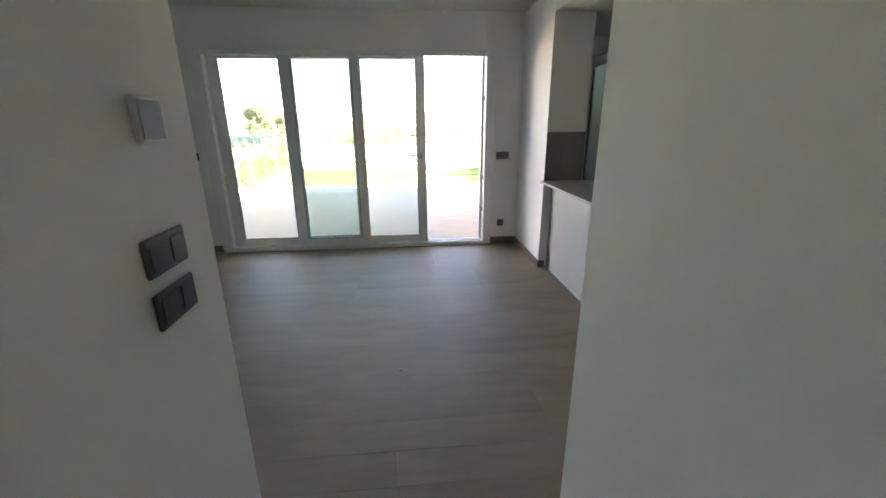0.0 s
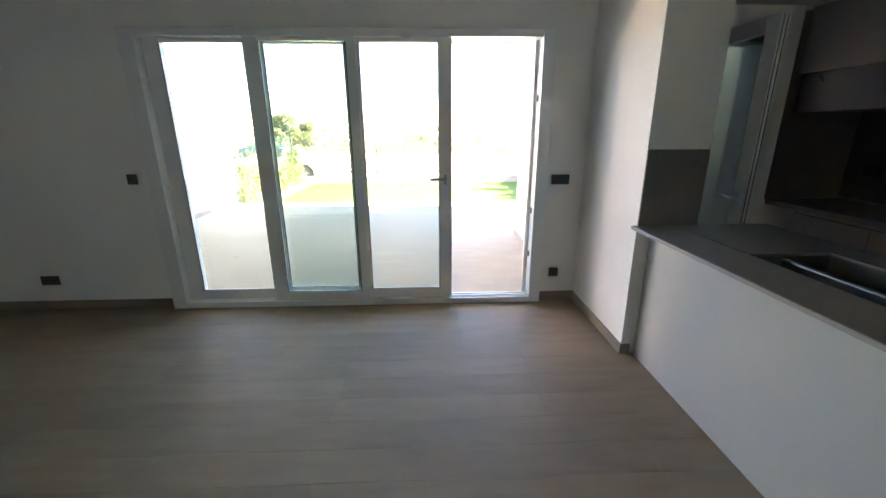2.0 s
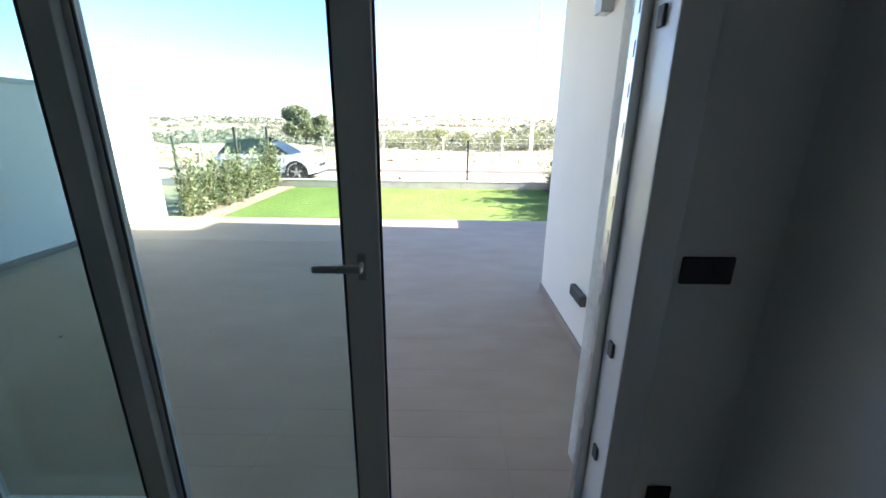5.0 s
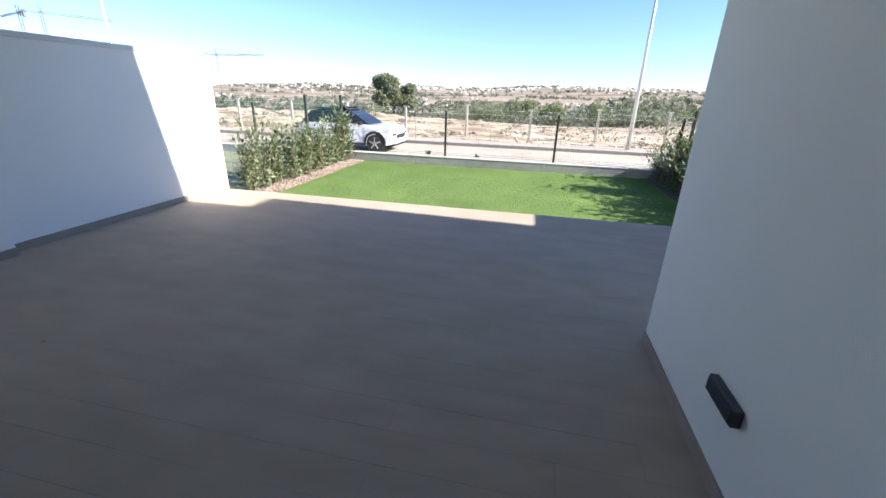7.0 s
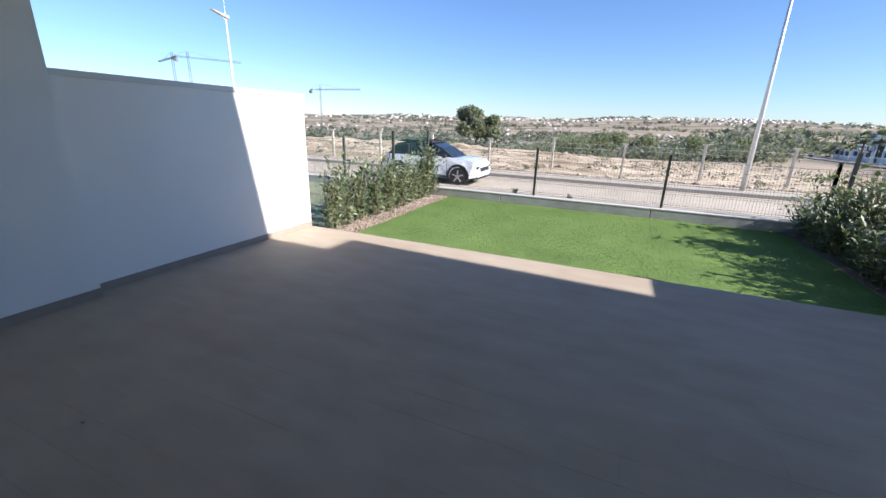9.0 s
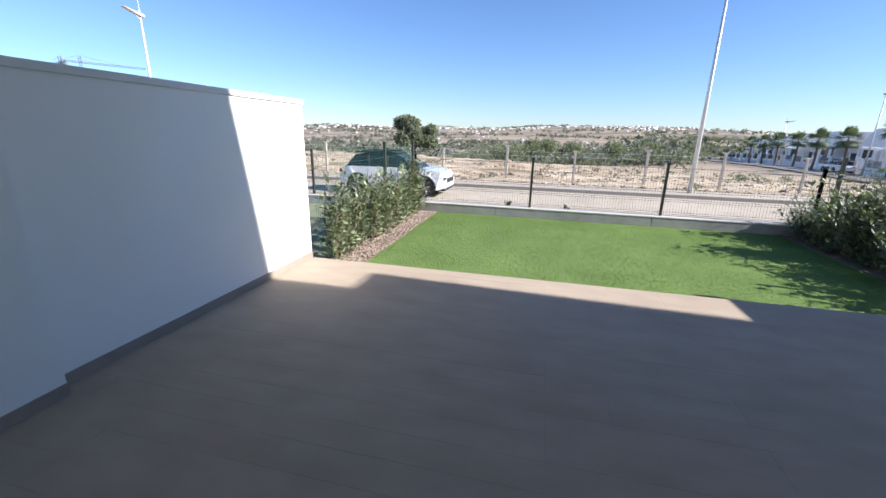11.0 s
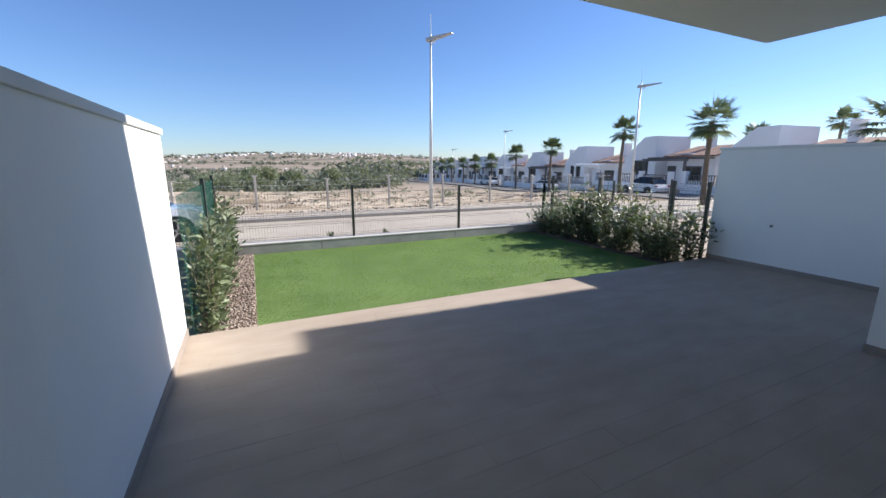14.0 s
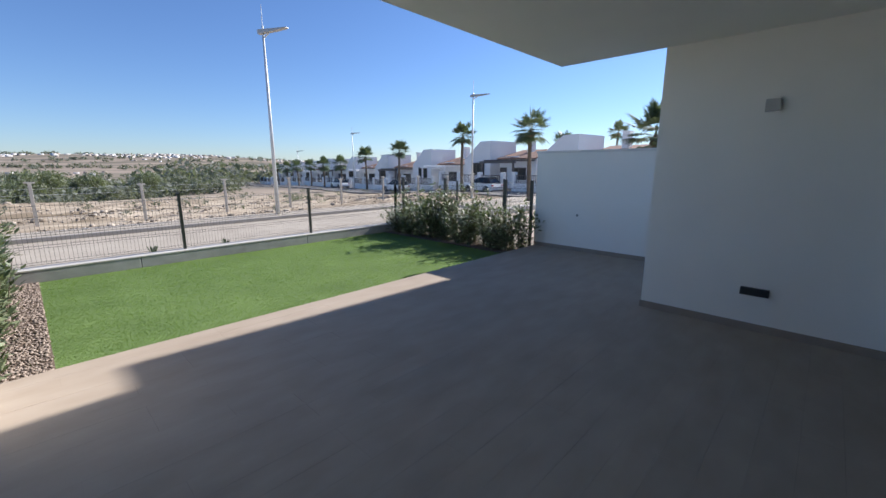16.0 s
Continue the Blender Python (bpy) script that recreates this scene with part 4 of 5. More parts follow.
# ---- palms ----
def palm(seed, h):
    r = np.random.default_rng(seed)
    t = thing("palm_tree", "fan palm with a slim trunk and rounded crown", "palm tree")
    bm = bmesh.new()
    n, rings = 12, 26
    prev = None
    for i in range(rings + 1):
        f = i / rings
        rad = 0.17 * (1 - 0.35 * f) + (0.05 if i == 0 else 0) + 0.012 * (i % 2)
        c = Vector((0.12 * math.sin(f * 2 + seed), 0.1 * math.sin(f * 3), h * f))
        ring = [bm.verts.new(c + Vector((rad * math.cos(2 * math.pi * k / n), rad * math.sin(2 * math.pi * k / n), 0))) for k in range(n)]
        if prev:
            for k in range(n):
                bm.faces.new((prev[k], prev[(k + 1) % n], ring[(k + 1) % n], ring[k]))
        prev = ring
    bm.faces.new(prev)
    part("trunk", bm, "palm_trunk", t)
    top = Vector((0.12 * math.sin(2 + seed), 0.1 * math.sin(3), h))
    for name, count, elr, mt in (("crown", 46, (-0.75, 1.5), "palm_leaf_hazed"), ("dead_fronds", 4, (-1.5, -1.2), "palm_dead")):
        V, F = [], []
        for k in range(count):
            az, el = r.uniform(0, 6.28), r.uniform(*elr)
            pet = r.uniform(0.45, 0.8) * (1 if name == "crown" else 0.3)
            d = Vector((math.cos(az) * math.cos(el), math.sin(az) * math.cos(el), math.sin(el)))
            s = Vector((-math.sin(az), math.cos(az), 0))
            u = s.cross(d)
            c = top + d * pet
            q = len(V)
            V += [top + s * 0.015, top - s * 0.015, c]
            F.append((q, q + 1, q + 2))
            for j in range(17):
                a = (j / 16 - 0.5) * 3.6
                L = r.uniform(0.50, 0.72) * (1 - 0.18 * abs(a)) * (1 if name == "crown" else 0.6)
                dd = (d * math.cos(a) + s * math.sin(a)).normalized()
                e = dd.cross(u).normalized() * 0.034
                mid = c + dd * L * 0.6
                tip = c + dd * L + Vector((0, 0, -0.07 * r.uniform(0.5, 1.8)))
                q = len(V)
                V += [c, mid + e, mid - e, tip]
                F += [(q, q + 1, q + 2), (q + 1, q + 3, q + 2)]
        ob = raw(name, [tuple(v) for v in V], F, mt)
        ob.parent = t
    return t


# bearing and distance from the west end of the terrace, height of the trunk
PALMS = [(58.2, 29.7, 5.1), (49.0, 42, 5.7), (40.1, 52, 5.2), (35.5, 66, 5.3), (32.2, 74, 4.2), (29.9, 80, 4.2), (28.2, 88, 4.2), (26.6, 95, 4.2), (25.4, 103, 4.2),
         (69.1, 58, 6.9), (73.6, 21.3, 4.0), (24.2, 110, 4.2), (62.5, 48, 5.0)]
for i, (az, dist, hh) in enumerate(PALMS):
    x, y = -5.04 + dist * math.sin(radians(az)), 1.06 + dist * math.cos(radians(az))
    p = palm(20 + i, hh)
    p.matrix_basis = pose(x, y, float(height(x, y)) - 0.05, 0, 0, i * 47)
    s = 1.3 if dist < 60 else 1.45
    for o in p.children:
        if o.name.startswith(("crown", "dead")):
            o.scale = (s, s, s)
            o.location = Vector((0, 0, hh)) * (1 - s)
    tagged(p, "fan palm with a slim trunk on the street verge" if dist < 60 else "distant fan palm on the villa street", "palm tree", "street palms")


# ---- villas along the street ----
SA = Vector((0.14, 0.990, 0))       # along the street, away
SB = Vector((0.990, -0.14, 0))      # to the right of it
S0 = Vector((22.6, 15.1, 0))
_p = [S0 + SA * u + SB * 2.4 for u in range(4, 130, 6)]
strip("villa_street", [(p.x, p.y) for p in _p], 5.6, lambda x, y: float(height(x, y)) + 0.14, "asphalt", "grey asphalt street in front of the villas", "road", 0.4)


def villa(u, v, k, flip=False):
    o = S0 + SA * u + SB * v
    z = float(height(o.x, o.y)) - 0.1
    t = thing("villa", ("white rendered single-storey villa with a sloping parapet and tiled roof", "white villa with brown tiled roof and a dark framed window",
                        "low white villa with sloping wing and pergola")[k % 3], "house", (o.x, o.y, z), -8.0, "row of villas")
    # local x: away from the street, local y: along it
    part("wall", bm_prism([(0, 0), (6.6, 0), (6.6, 3.1), (2.6, 3.2), (0, 2.9)], "x", 2.0, 9.0), "villa_white", t)
    part("wing", bm_prism([(4.7, 0), (8.6, 0), (8.6, 2.9), (6.2, 4.7), (4.7, 4.72)], "x", 0.6, 4.4), "villa_white", t, "white wing with a sloping parapet")
    part("chimney", join(bm_box((4.2, 2.4, 3.0), (4.8, 3.0, 4.9), 0.02), bm_box((4.1, 2.3, 4.9), (4.9, 3.1, 5.0), 0.02)), "villa_white", t, "white rendered chimney")
    slope = Matrix.Rotation(radians(-13), 4, "Y")
    rf = part("roof", bm_box((0, 0, -0.07), (4.2, 4.99, -0.032), 0, 1, Matrix.Translation((1.5, -0.2, 2.95)) @ slope), "roof_tile", t, "brown tiled mono-pitch roof")
    for j in range(15):
        part("roof_course", bm_box((0, 0, -0.03), (4.2, 0.30, 0.05), 0.03, 1, Matrix.Translation((1.5, -0.2 + j * 0.335, 2.95)) @ slope), "roof_tile", rf)
    w = part("window", bm_box((1.94, 1.2, 0.9), (2.0, 3.0, 2.1), 0.01), "villa_frame", t)
    for j in range(2):
        part("pane", bm_box((1.93, 1.28 + j * 0.86, 1.0), (1.94, 2.06 + j * 0.86, 2.0)), "villa_glass", w)
    w = part("window", bm_box((0.54, 5.5, 1.3), (0.6, 7.3, 2.6), 0.01), "villa_frame", t)
    for j in range(3):
        part("pane", bm_box((0.53, 5.56 + j * 0.58, 1.38), (0.54, 6.08 + j * 0.58, 2.52)), "villa_glass", w)
    part("door", bm_box((1.94, 3.7, 0), (2.0, 4.6, 2.1), 0.01), "villa_frame", t)
    # street wall with pillars and a dark railing
    part("street_wall", join(bm_box((-3.0, -0.6, 0), (-2.8, 8.4, 0.75), 0.01), *[bm_box((-3.08, -0.6 + j * 2.9, 0), (-2.72, -0.25 + j * 2.9, 1.7), 0.01) for j in range(4)]), "villa_white", t, "low white street wall with pillars")
    part("railing", join(*[bm_box((-2.92, -0.2 + j * 0.2, 0.75), (-2.88, -0.16 + j * 0.2, 1.45)) for j in range(42)], bm_box((-2.93, -0.25, 1.40), (-2.87, 8.3, 1.45))), "villa_frame", t, "dark metal street railing")
    pm = "villa_white" if k % 2 else "villa_frame"
    for py in (0.0, 4.0):
        part("pergola_post", bm_box((-1.2, py, 0), (-1.05, py + 0.15, 2.5)), pm, t)
    part("pergola_beam", bm_box((-1.3, -0.1, 2.5), (-1.0, 4.3, 2.7)), pm, t)
    for j in range(8):
        part("pergola_slat", bm_box((-1.2, 0.2 + j * 0.5, 2.7), (2.0, 0.28 + j * 0.5, 2.82)), pm, t)
    t.scale = (1.22, 1.22, 1.22)
    return t


for k in range(10):
    villa(-12 + 12.2 * k, 9.5, k)


# ---- vehicles ----
def car(label, at, rz, group="parked cars", body="car_white"):
    """A sport utility car, 4.45 m long; local x runs to its nose."""
    t = thing("car", label, "car", at, rz, group)
    prof = [(-2.20, 0.42), (-2.22, 0.72), (-2.10, 1.02), (-1.75, 1.08), (0.75, 1.09), (1.60, 1.04), (2.02, 0.95), (2.18, 0.80), (2.22, 0.60), (2.20, 0.36), (1.85, 0.28), (1.78, 0.58), (1.52, 0.78), (1.24, 0.78), (0.98, 0.58), (0.92, 0.26),
            (-0.92, 0.26), (-0.98, 0.58), (-1.22, 0.78), (-1.52, 0.78), (-1.76, 0.58), (-1.82, 0.30)]
    bm = bm_prism(prof, "y", -0.92, 0.92)
    bmesh.ops.triangulate(bm, faces=[f for f in bm.faces if len(f.verts) > 4])
    for v in bm.verts:
        e = max(0, abs(v.co.x) - 1.7) / 0.5
        v.co.y *= (1 - 0.14 * e * e) * (0.94 if v.co.z > 0.95 else 1)
    part("body", bm, body, t)
    part("cladding", bm_box((-0.92, -0.935, 0.24), (0.92, 0.935, 0.36), 0.02), "car_black", t, "black plastic lower cladding")
    part("bumper", bm_box((-2.2, -0.8, 0.30), (-1.85, 0.8, 0.44), 0.02), "car_black", t, "black plastic rear bumper")
    part("bumper", bm_box((1.88, -0.8, 0.26), (2.2, 0.8, 0.38), 0.02), "car_black", t, "black plastic front bumper")
    gh = [(-1.95, 1.03), (-1.55, 1.52), (-1.0, 1.62), (0.1, 1.60), (0.55, 1.42), (1.15, 1.05)]
    bm = bm_prism(gh, "y", -0.80, 0.80)
    for v in bm.verts:
        v.co.y *= 1 - 0.22 * max(0, v.co.z - 1.05) / 0.55
    part("greenhouse", bm, "car_glass", t, "dark tinted glass")
    part("roof", bm_box((-1.55, -0.60, 1.60), (0.15, 0.60, 1.645), 0.02), "car_black", t, "black roof")
    for s_ in (-1, 1):
        for x_ in (-0.95, 0.02, 0.88):
            part("door_gap", bm_box((x_ - 0.006, s_ * 0.915 - 0.006, 0.40), (x_ + 0.006, s_ * 0.915 + 0.006, 0.98)), "car_black", t, "thin dark door gap")
        for x_ in (-0.88, 0.09):
            part("door_handle", bm_box((x_, s_ * 0.925 - 0.012, 0.86), (x_ + 0.2, s_ * 0.925 + 0.012, 0.89), 0.005), body, t)
    part("grille", bm_box((2.185, -0.55, 0.55), (2.228, 0.55, 0.72), 0.01), "car_black", t, "dark radiator grille")
    for y_ in (-0.605, 0.605):
        part("roof_rail", bm_box((-1.3, y_ - 0.015, 1.646), (0.0, y_ + 0.015, 1.685), 0.008), "car_black", t, "black roof rail")
    for x in (-1.37, 1.38):
        for s in (-1, 1):
            part("wheel_arch", join(*[bm_box((-0.05, -0.012, -0.095), (0.05, 0.012, 0.095), 0.004, 1, Matrix.Translation((x + 0.43 * math.cos(a_), s * 0.925, 0.35 + 0.43 * math.sin(a_))) @ Matrix.Rotation(-a_, 4, "Y")) for a_ in [math.pi * q / 10 for q in range(11)]]), "car_black", t, "black plastic wheel arch")
    for x in (-0.95, -0.15):
        for s in (-1, 1):
            part("pillar", bm_box((x - 0.03, s * 0.70 - 0.05, 1.05), (x + 0.03, s * 0.70 + 0.05, 1.52), 0.01, 1, Matrix.Translation((0, s * 0.045, 0))), "car_black", t)
    for x in (-1.37, 1.38):
        for s in (-1, 1):
            w = part("tyre", bm_cyl((x, s * 0.70, 0.35), (x, s * 0.93, 0.35), 0.35, n=24), "tyre", t)
            part("rim", join(bm_cyl((x, s * 0.925, 0.35), (x, s * 0.936, 0.35), 0.08, n=14),
                             *[bm_box((-0.03, -0.005, 0), (0.03, 0.005, 0.25), 0.004, 1, Matrix.Translation((x, s * 0.935, 0.35)) @ Matrix.Rotation(a * math.pi * 2 / 5, 4, "Y")) for a in range(5)]), "rim", w)
    for s in (-1, 1):
        part("headlight", bm_box((2.0, s * 0.70 - 0.12, 0.66), (2.2, s * 0.70 + 0.12, 0.78), 0.03), "villa_glass", t)
        part("tail_light", bm_box((-2.2, s * 0.70 - 0.13, 0.82), (-2.08, s * 0.70 + 0.13, 0.96), 0.02), "lamp_red", t)
        part("mirror", bm_box((0.72, s * 0.98 - 0.09, 1.05), (0.88, s * 0.98 + 0.05, 1.2), 0.03), "car_black", t)
    part("number_plate", bm_box((2.19, -0.26, 0.45), (2.215, 0.26, 0.55)), "frame_white", t)
    return t


car("white sport utility car with black roof on the road outside", (-8.55, 16.8, -0.80), 0, "cars")
for u, lab in ((13.5, "white parked car at the villa street kerb"), (31, "silver-white parked car on the villa street"), (50, "white parked car on the villa street")):
    o = S0 + SA * u + SB * 4.6
    car(lab, (o.x, o.y, float(height(o.x, o.y)) + 0.02), 82)


# ---- trees and scrub in the valley ----
def cloud(blobs, leaves, size, seed):
    """Many small leaf triangles gathered in uneven lobes; open between them."""
    r = np.random.default_rng(seed)
    vol = np.array([b[3] ** 2 for b in blobs])
    pick = r.choice(len(blobs), leaves, p=vol / vol.sum())
    B = np.array(blobs)[pick]
    d = r.normal(size=(leaves, 3))
    d /= np.linalg.norm(d, axis=1, keepdims=True)
    rad = B[:, 3:4] * r.uniform(0.55, 1.08, (leaves, 1))
    c = B[:, :3] + d * rad * np.array([1, 1, 0.8])
    a = r.normal(size=(leaves, 3))
    b = r.normal(size=(leaves, 3))
    a /= np.linalg.norm(a, axis=1, keepdims=True)
    b /= np.linalg.norm(b, axis=1, keepdims=True)
    s = size * r.uniform(0.6, 1.4, (leaves, 1))
    p = np.stack([c, c + a * s, c + b * s], 1).reshape(-1, 3)
    return p, np.arange(leaves * 3).reshape(-1, 3)


def tree(x, y, h, w, seed, lab, leaves=5000, mt="tree_leaf_hazed"):
    r = np.random.default_rng(seed)
    z = float(height(x, y))
    t = thing("tree", lab, "tree", (x, y, z - 0.1))
    segs = [bm_cyl((0, 0, 0), (0.1, 0, h * 0.35), 0.035 * h, 0.025 * h, 10)]
    blobs = []
    for k in range(16):
        a, q = r.uniform(0, 6.28), r.uniform(0.1, 0.8)
        top = Vector((math.cos(a) * w * 0.42 * q, math.sin(a) * w * 0.42 * q, h * r.uniform(0.45, 0.86) - q * h * 0.12))
        segs.append(bm_cyl((0.1, 0, h * 0.3), top, 0.014 * h, 0.005 * h, 6))
        blobs.append((top.x, top.y, top.z, w * r.uniform(0.10, 0.2)))
    part("trunk", join(*segs), "bark", t)
    v, f = cloud(blobs, leaves, h * 0.035, seed)
    ob = raw("crown", v, f, mt)
    ob.parent = t
    return t


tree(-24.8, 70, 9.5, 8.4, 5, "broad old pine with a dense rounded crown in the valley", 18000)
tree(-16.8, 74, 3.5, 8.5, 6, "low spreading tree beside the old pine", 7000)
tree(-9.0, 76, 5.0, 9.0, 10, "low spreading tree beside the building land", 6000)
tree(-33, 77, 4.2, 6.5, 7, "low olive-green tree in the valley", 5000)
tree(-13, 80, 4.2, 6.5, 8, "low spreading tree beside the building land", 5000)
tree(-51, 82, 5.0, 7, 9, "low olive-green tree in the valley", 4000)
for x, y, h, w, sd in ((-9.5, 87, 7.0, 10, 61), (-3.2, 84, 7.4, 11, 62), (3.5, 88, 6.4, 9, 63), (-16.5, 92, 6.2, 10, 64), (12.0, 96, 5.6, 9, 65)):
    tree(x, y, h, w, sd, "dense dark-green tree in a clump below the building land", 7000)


def scrub(name, count, region, size, leaf, lab, seed, per=60):
    r = np.random.default_rng(seed)
    V, F, base = [], [], 0
    for k in range(count):
        x, y = region(r)
        z = float(height(x, y))
        s = size * r.uniform(0.5, 1.4)
        blobs = [(x + r.normal(0, s * 0.5), y + r.normal(0, s * 0.5), z + s * r.uniform(0.3, 0.8), s * r.uniform(0.4, 0.7)) for _ in range(4)]
        v, f = cloud(blobs, per, leaf * (0.7 + 0.3 * s / size), seed * 1000 + k)
        V.append(v)
        F.append(f + base)
        base += len(v)
    return tagged(raw(name, np.concatenate(V), np.concatenate(F), "far_leaf_hazed"), lab, "shrubs", kind="stuff")


def polar(r, a0, a1, d0, d1):
    a, d = radians(r.uniform(a0, a1)), math.exp(r.uniform(math.log(d0), math.log(d1)))
    return -2 + d * math.sin(a), d * math.cos(a)


def groves(a0, a1, d0, d1, n, along, deep, seed):
    """Points gathered in long belts that lie across the view."""
    r0 = np.random.default_rng(seed)
    cs = [polar(r0, a0, a1, d0, d1) for _ in range(n)]
    return lambda r: tuple(np.array(cs[r.integers(n)]) + r.normal(0, 1, 2) * np.array([along, deep]))


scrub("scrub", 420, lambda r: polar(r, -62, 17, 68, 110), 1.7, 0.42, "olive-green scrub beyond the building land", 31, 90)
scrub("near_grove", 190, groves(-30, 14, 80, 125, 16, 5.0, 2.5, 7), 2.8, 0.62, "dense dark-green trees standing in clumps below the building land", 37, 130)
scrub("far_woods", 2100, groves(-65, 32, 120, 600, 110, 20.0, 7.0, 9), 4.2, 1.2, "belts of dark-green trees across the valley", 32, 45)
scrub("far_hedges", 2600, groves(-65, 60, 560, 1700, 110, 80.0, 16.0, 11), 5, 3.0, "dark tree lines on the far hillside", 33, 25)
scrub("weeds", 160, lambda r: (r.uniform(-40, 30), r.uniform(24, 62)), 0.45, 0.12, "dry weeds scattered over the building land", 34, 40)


def town(name, count, region, lo, hi, lab, seed):
    r = np.random.default_rng(seed)
    V, F = [], []
    for k in range(count):
        x, y = region(r)
        z = float(height(x, y))
        w, d, h = r.uniform(lo, hi), r.uniform(lo, hi) * 0.7, r.uniform(lo, hi) * 0.26
        a = r.choice([0.2, 0.5, -0.4]) + r.normal(0, 0.08)
        ca, sa = math.cos(a), math.sin(a)
        rf = h + (0.14 * d if r.random() < 0.3 else 0.01 * d)
        P = [(-w, -d, -1), (w, -d, -1), (w, d, -1), (-w, d, -1), (-w, -d, h), (w, -d, h), (w, d, h), (-w, d, h), (-w * 0.9, 0, rf), (w * 0.9, 0, rf)]
        b = len(V)
        V += [(x + (px * ca - py * sa) / 2, y + (px * sa + py * ca) / 2, z + pz) for px, py, pz in P]
        for q in ((0, 1, 5, 4), (1, 2, 6, 5), (2, 3, 7, 6), (3, 0, 4, 7), (4, 5, 9, 8), (6, 7, 8, 9), (5, 6, 9, 9), (7, 4, 8, 8)):
            F.append(tuple(b + i for i in q[:3]))
            if q[2] != q[3]:
                F.append((b + q[0], b + q[2], b + q[3]))
    return tagged(raw(name, V, F, "town"), lab, "houses", kind="stuff")


def clusters(a0, a1, d0, d1, n, spread, seed):
    r0 = np.random.default_rng(seed)
    cs = [polar(r0, a0, a1, d0, d1) for _ in range(n)]
    return lambda r: tuple(np.array(cs[r.integers(n)]) + r.normal(0, spread, 2) * np.array([1.6, 0.8]))


town("far_town", 1900, clusters(-65, 40, 1250, 1800, 80, 40, 3), 5, 11, "pale houses of a town along the skyline", 41)
town("hillside_houses", 300, clusters(-50, 40, 700, 1200, 22, 34, 5), 4, 8, "pale houses on the far hillside", 43)
town("valley_halls", 80, clusters(-16, 24, 230, 480, 9, 30, 12), 12, 26, "long low halls with pale roofs in the valley", 45)
town("valley_houses", 230, clusters(-40, 38, 240, 560, 14, 24, 8), 4, 8, "white houses scattered across the valley", 42)
bx, by = -5.0 + 430 * math.sin(radians(12.9)), 430 * math.cos(radians(12.9))
bz = float(height(bx, by))
o_ = thing("valley_building", "dark brown commercial block with a red-brown roof in the valley", "building", (bx, by, bz), -13)
part("wall", bm_box((-11, -7, 0), (11, 7, 17.5), 0.05), "town_dark", o_)
part("roof", bm_prism([(-8, 17.5), (8, 17.5), (5, 20.5), (-5, 20.5)], "x", -9, 9), "roof_tile", o_, "red-brown pitched roof")
for k_ in range(5):
    part("window", bm_box((-9.4 + k_ * 4, -7.06, 11), (-7.2 + k_ * 4, -7.0, 13.5)), "villa_glass", o_)
part("annex", bm_box((11.02, -6, 0), (46, 6, 9.5), 0.05), "villa_white", o_, "long low white hall")


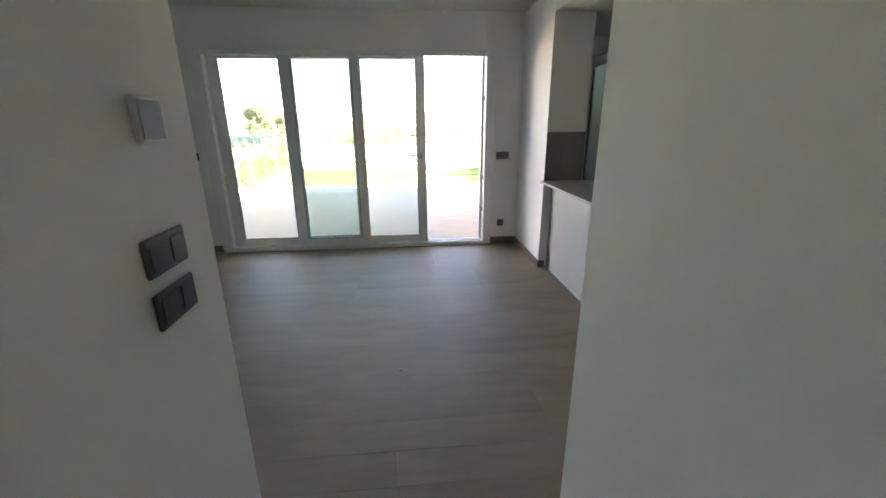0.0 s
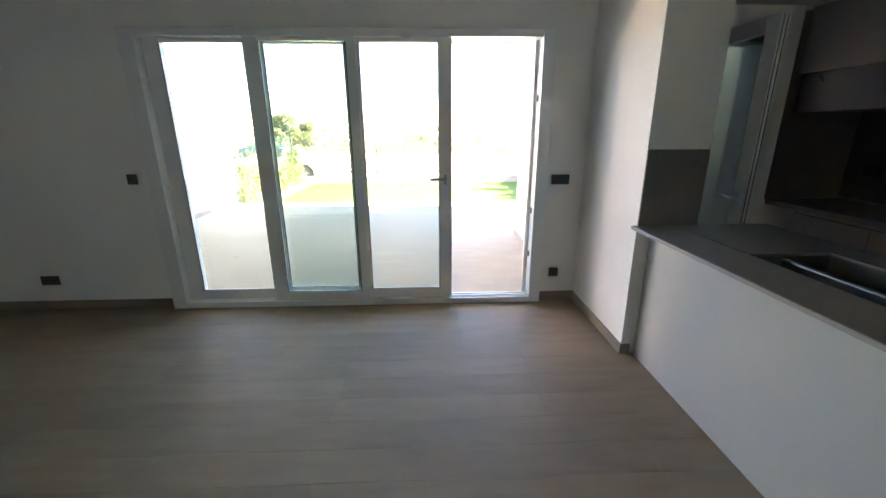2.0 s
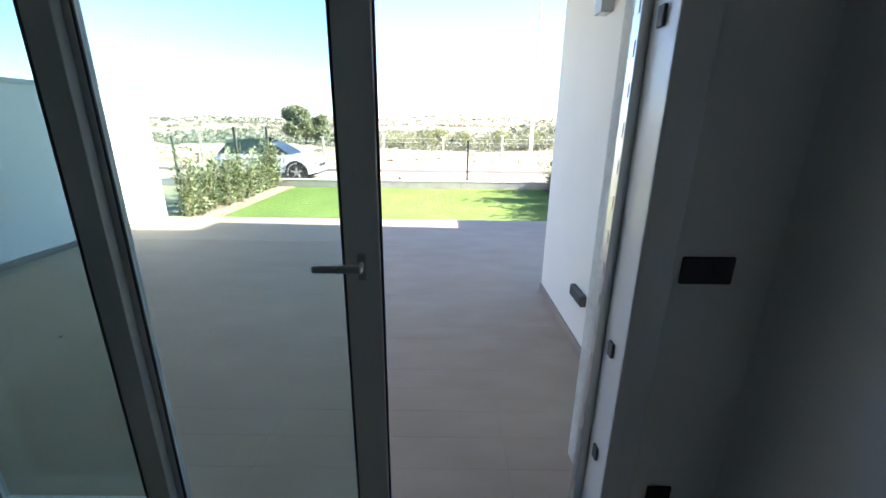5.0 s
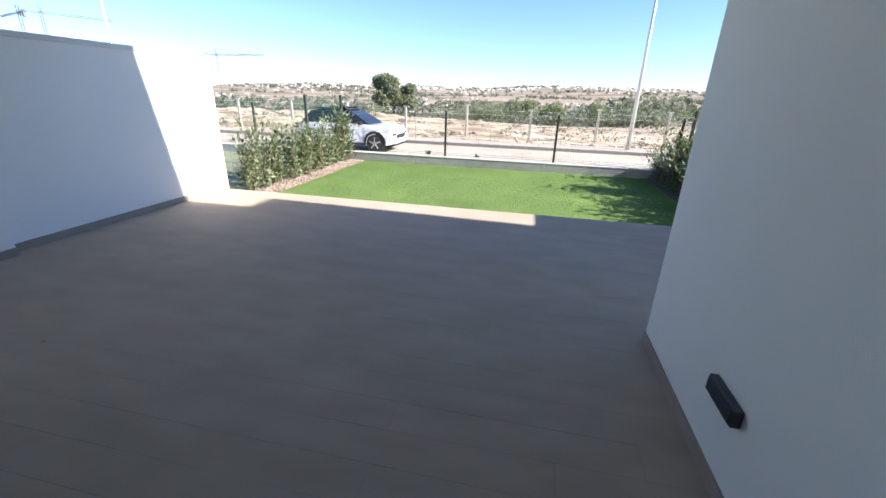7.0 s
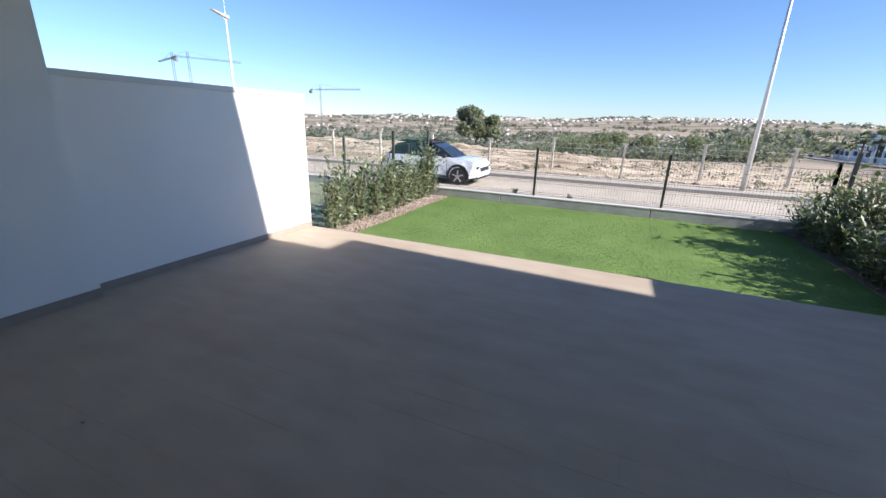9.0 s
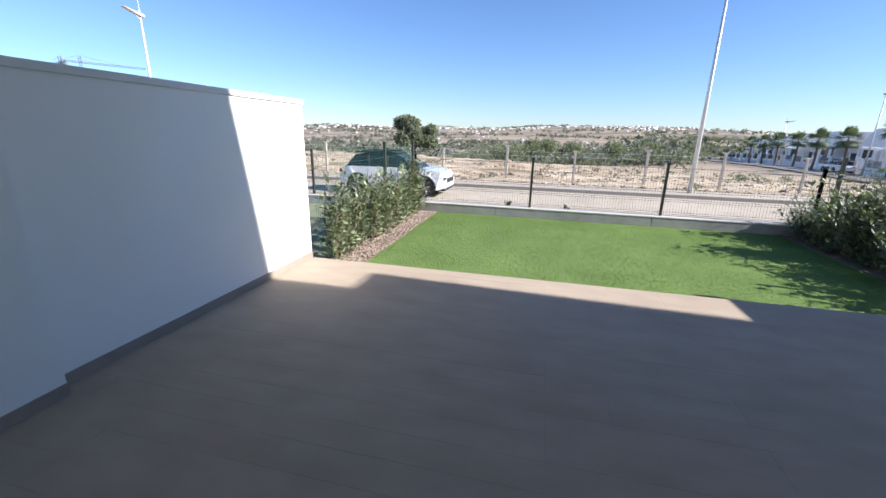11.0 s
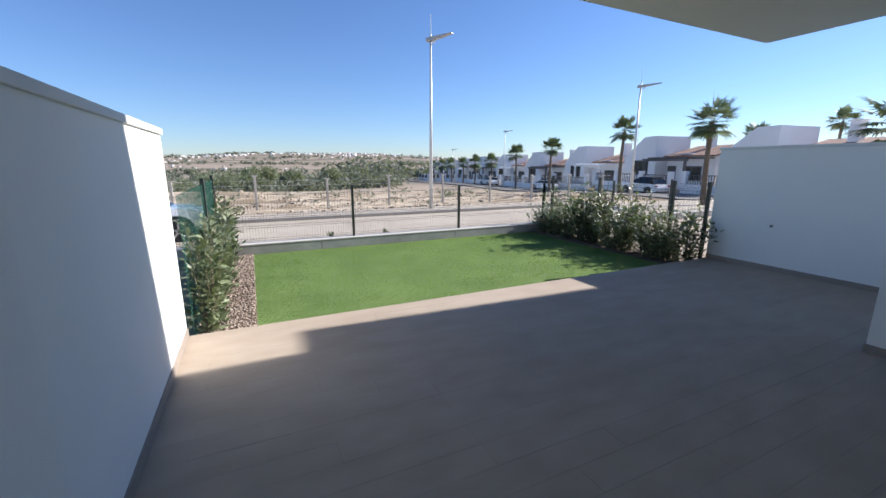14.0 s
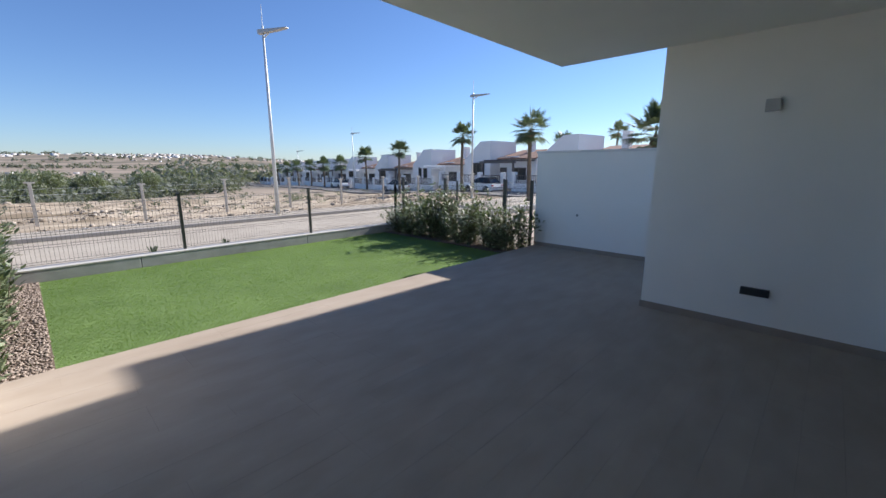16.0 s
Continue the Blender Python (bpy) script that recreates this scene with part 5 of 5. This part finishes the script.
# ---- tower cranes ----
def tower_crane(x, y, h, jib, rz, lab):
    t = thing("tower_crane", lab, "crane", (x, y, -15), rz, "tower cranes")
    H = h + 15

    def lattice(p, q, w, n):
        p, q = Vector(p), Vector(q)
        d = (q - p) / n
        s1 = d.cross(Vector((0, 1, 0.01))).normalized() * w
        s2 = d.cross(s1).normalized() * w
        out = []
        for s in (s1 + s2, s1 - s2, -s1 + s2, -s1 - s2):
            out.append(bm_cyl(p + s, q + s, 0.14, n=4))
        for i in range(n):
            a = p + d * i
            out += [bm_cyl(a + s1 + s2, a + d - s1 + s2, 0.09, n=3), bm_cyl(a + s1 - s2, a + d - s1 - s2, 0.09, n=3)]
        return join(*out)
    part("mast", lattice((0, 0, 0), (0, 0, H), 0.8, 24), "crane", t)
    part("jib", lattice((-jib * 0.28, 0, H - 5), (jib, 0, H - 5), 0.6, 26), "crane", t)
    part("counterweight", bm_box((-jib * 0.28, -1, H - 9), (-jib * 0.22, 1, H - 6)), "crane", t)
    part("tie", join(bm_cyl((0, 0, H + 1), (jib * 0.6, 0, H - 4.5), 0.1, n=4), bm_cyl((0, 0, H + 1), (-jib * 0.25, 0, H - 4.5), 0.1, n=4)), "crane", t)
    return t


tower_crane(-409, 300, 60, 48, 60, "distant slim tower crane over a building site")
tower_crane(-415, 288, 58, 50, 160, "distant tower crane with a long level jib")
tower_crane(-330, 400, 38, 55, 0, "distant tower crane low on the skyline")


# ---- planks: the pieces of the floors, last ----
def planks(parent, x0, x1, y0, y1, L, W, mt, seed, holes=(), z=0.0):
    r = random.Random(seed)
    cache = {}
    n = 0
    j = 0
    y = y1
    while y > y0 + 0.01:
        ya = max(y - W, y0)
        x = x1 + L - r.choice([0.33, 0.66, 1.0]) * L
        while x > x0 + 0.01:
            a, b = max(x - L, x0), min(x, x1)
            x -= L
            if b - a < 0.03:
                continue
            cx, cy = (a + b) / 2, (ya + y) / 2
            if any(h[0] < cx < h[1] and h[2] < cy < h[3] for h in holes):
                continue
            g = 0.0003 if z else 0.0004
            key = (round(b - a, 3), round(y - ya, 3))
            if key not in cache:
                w, d = (b - a) / 2 - g, (y - ya) / 2 - g
                bm = bm_box((-w, -d, -0.011), (w, d, 0), 0)
                me = bpy.data.meshes.new("plank")
                bmesh.ops.bevel(bm, geom=[e for e in bm.edges if all(v.co.z > -0.001 for v in e.verts)], offset=0.0004, segments=1, affect="EDGES")
                bm.to_mesh(me)
                bm.free()
                me.materials.append(M[mt])
                cache[key] = me
            ob = new("plank", cache[key])
            ob.location = (cx, cy, z + r.uniform(-0.0004, 0.0004))
            ob.parent = parent
            n += 1
        y -= W
    return n


room_holes = [(-6, -1.97, -8, -3.885), (-0.90, 3, -8, -3.97), (-2.2, -0.8, -8, -6.6)]
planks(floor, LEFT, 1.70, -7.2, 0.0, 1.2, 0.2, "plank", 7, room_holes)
terr = bpy.data.objects["floor_terrace"]
planks(terr, GARDEN_L, GARDEN_R, 0.08, TERR_EDGE, 1.2, 0.2, "plank_out", 8, [(0.6, 3, 0, 2.3), (-6, -4.2, 0, 0.48), (0.3, 3, 0, 0.48)], z=TZ)
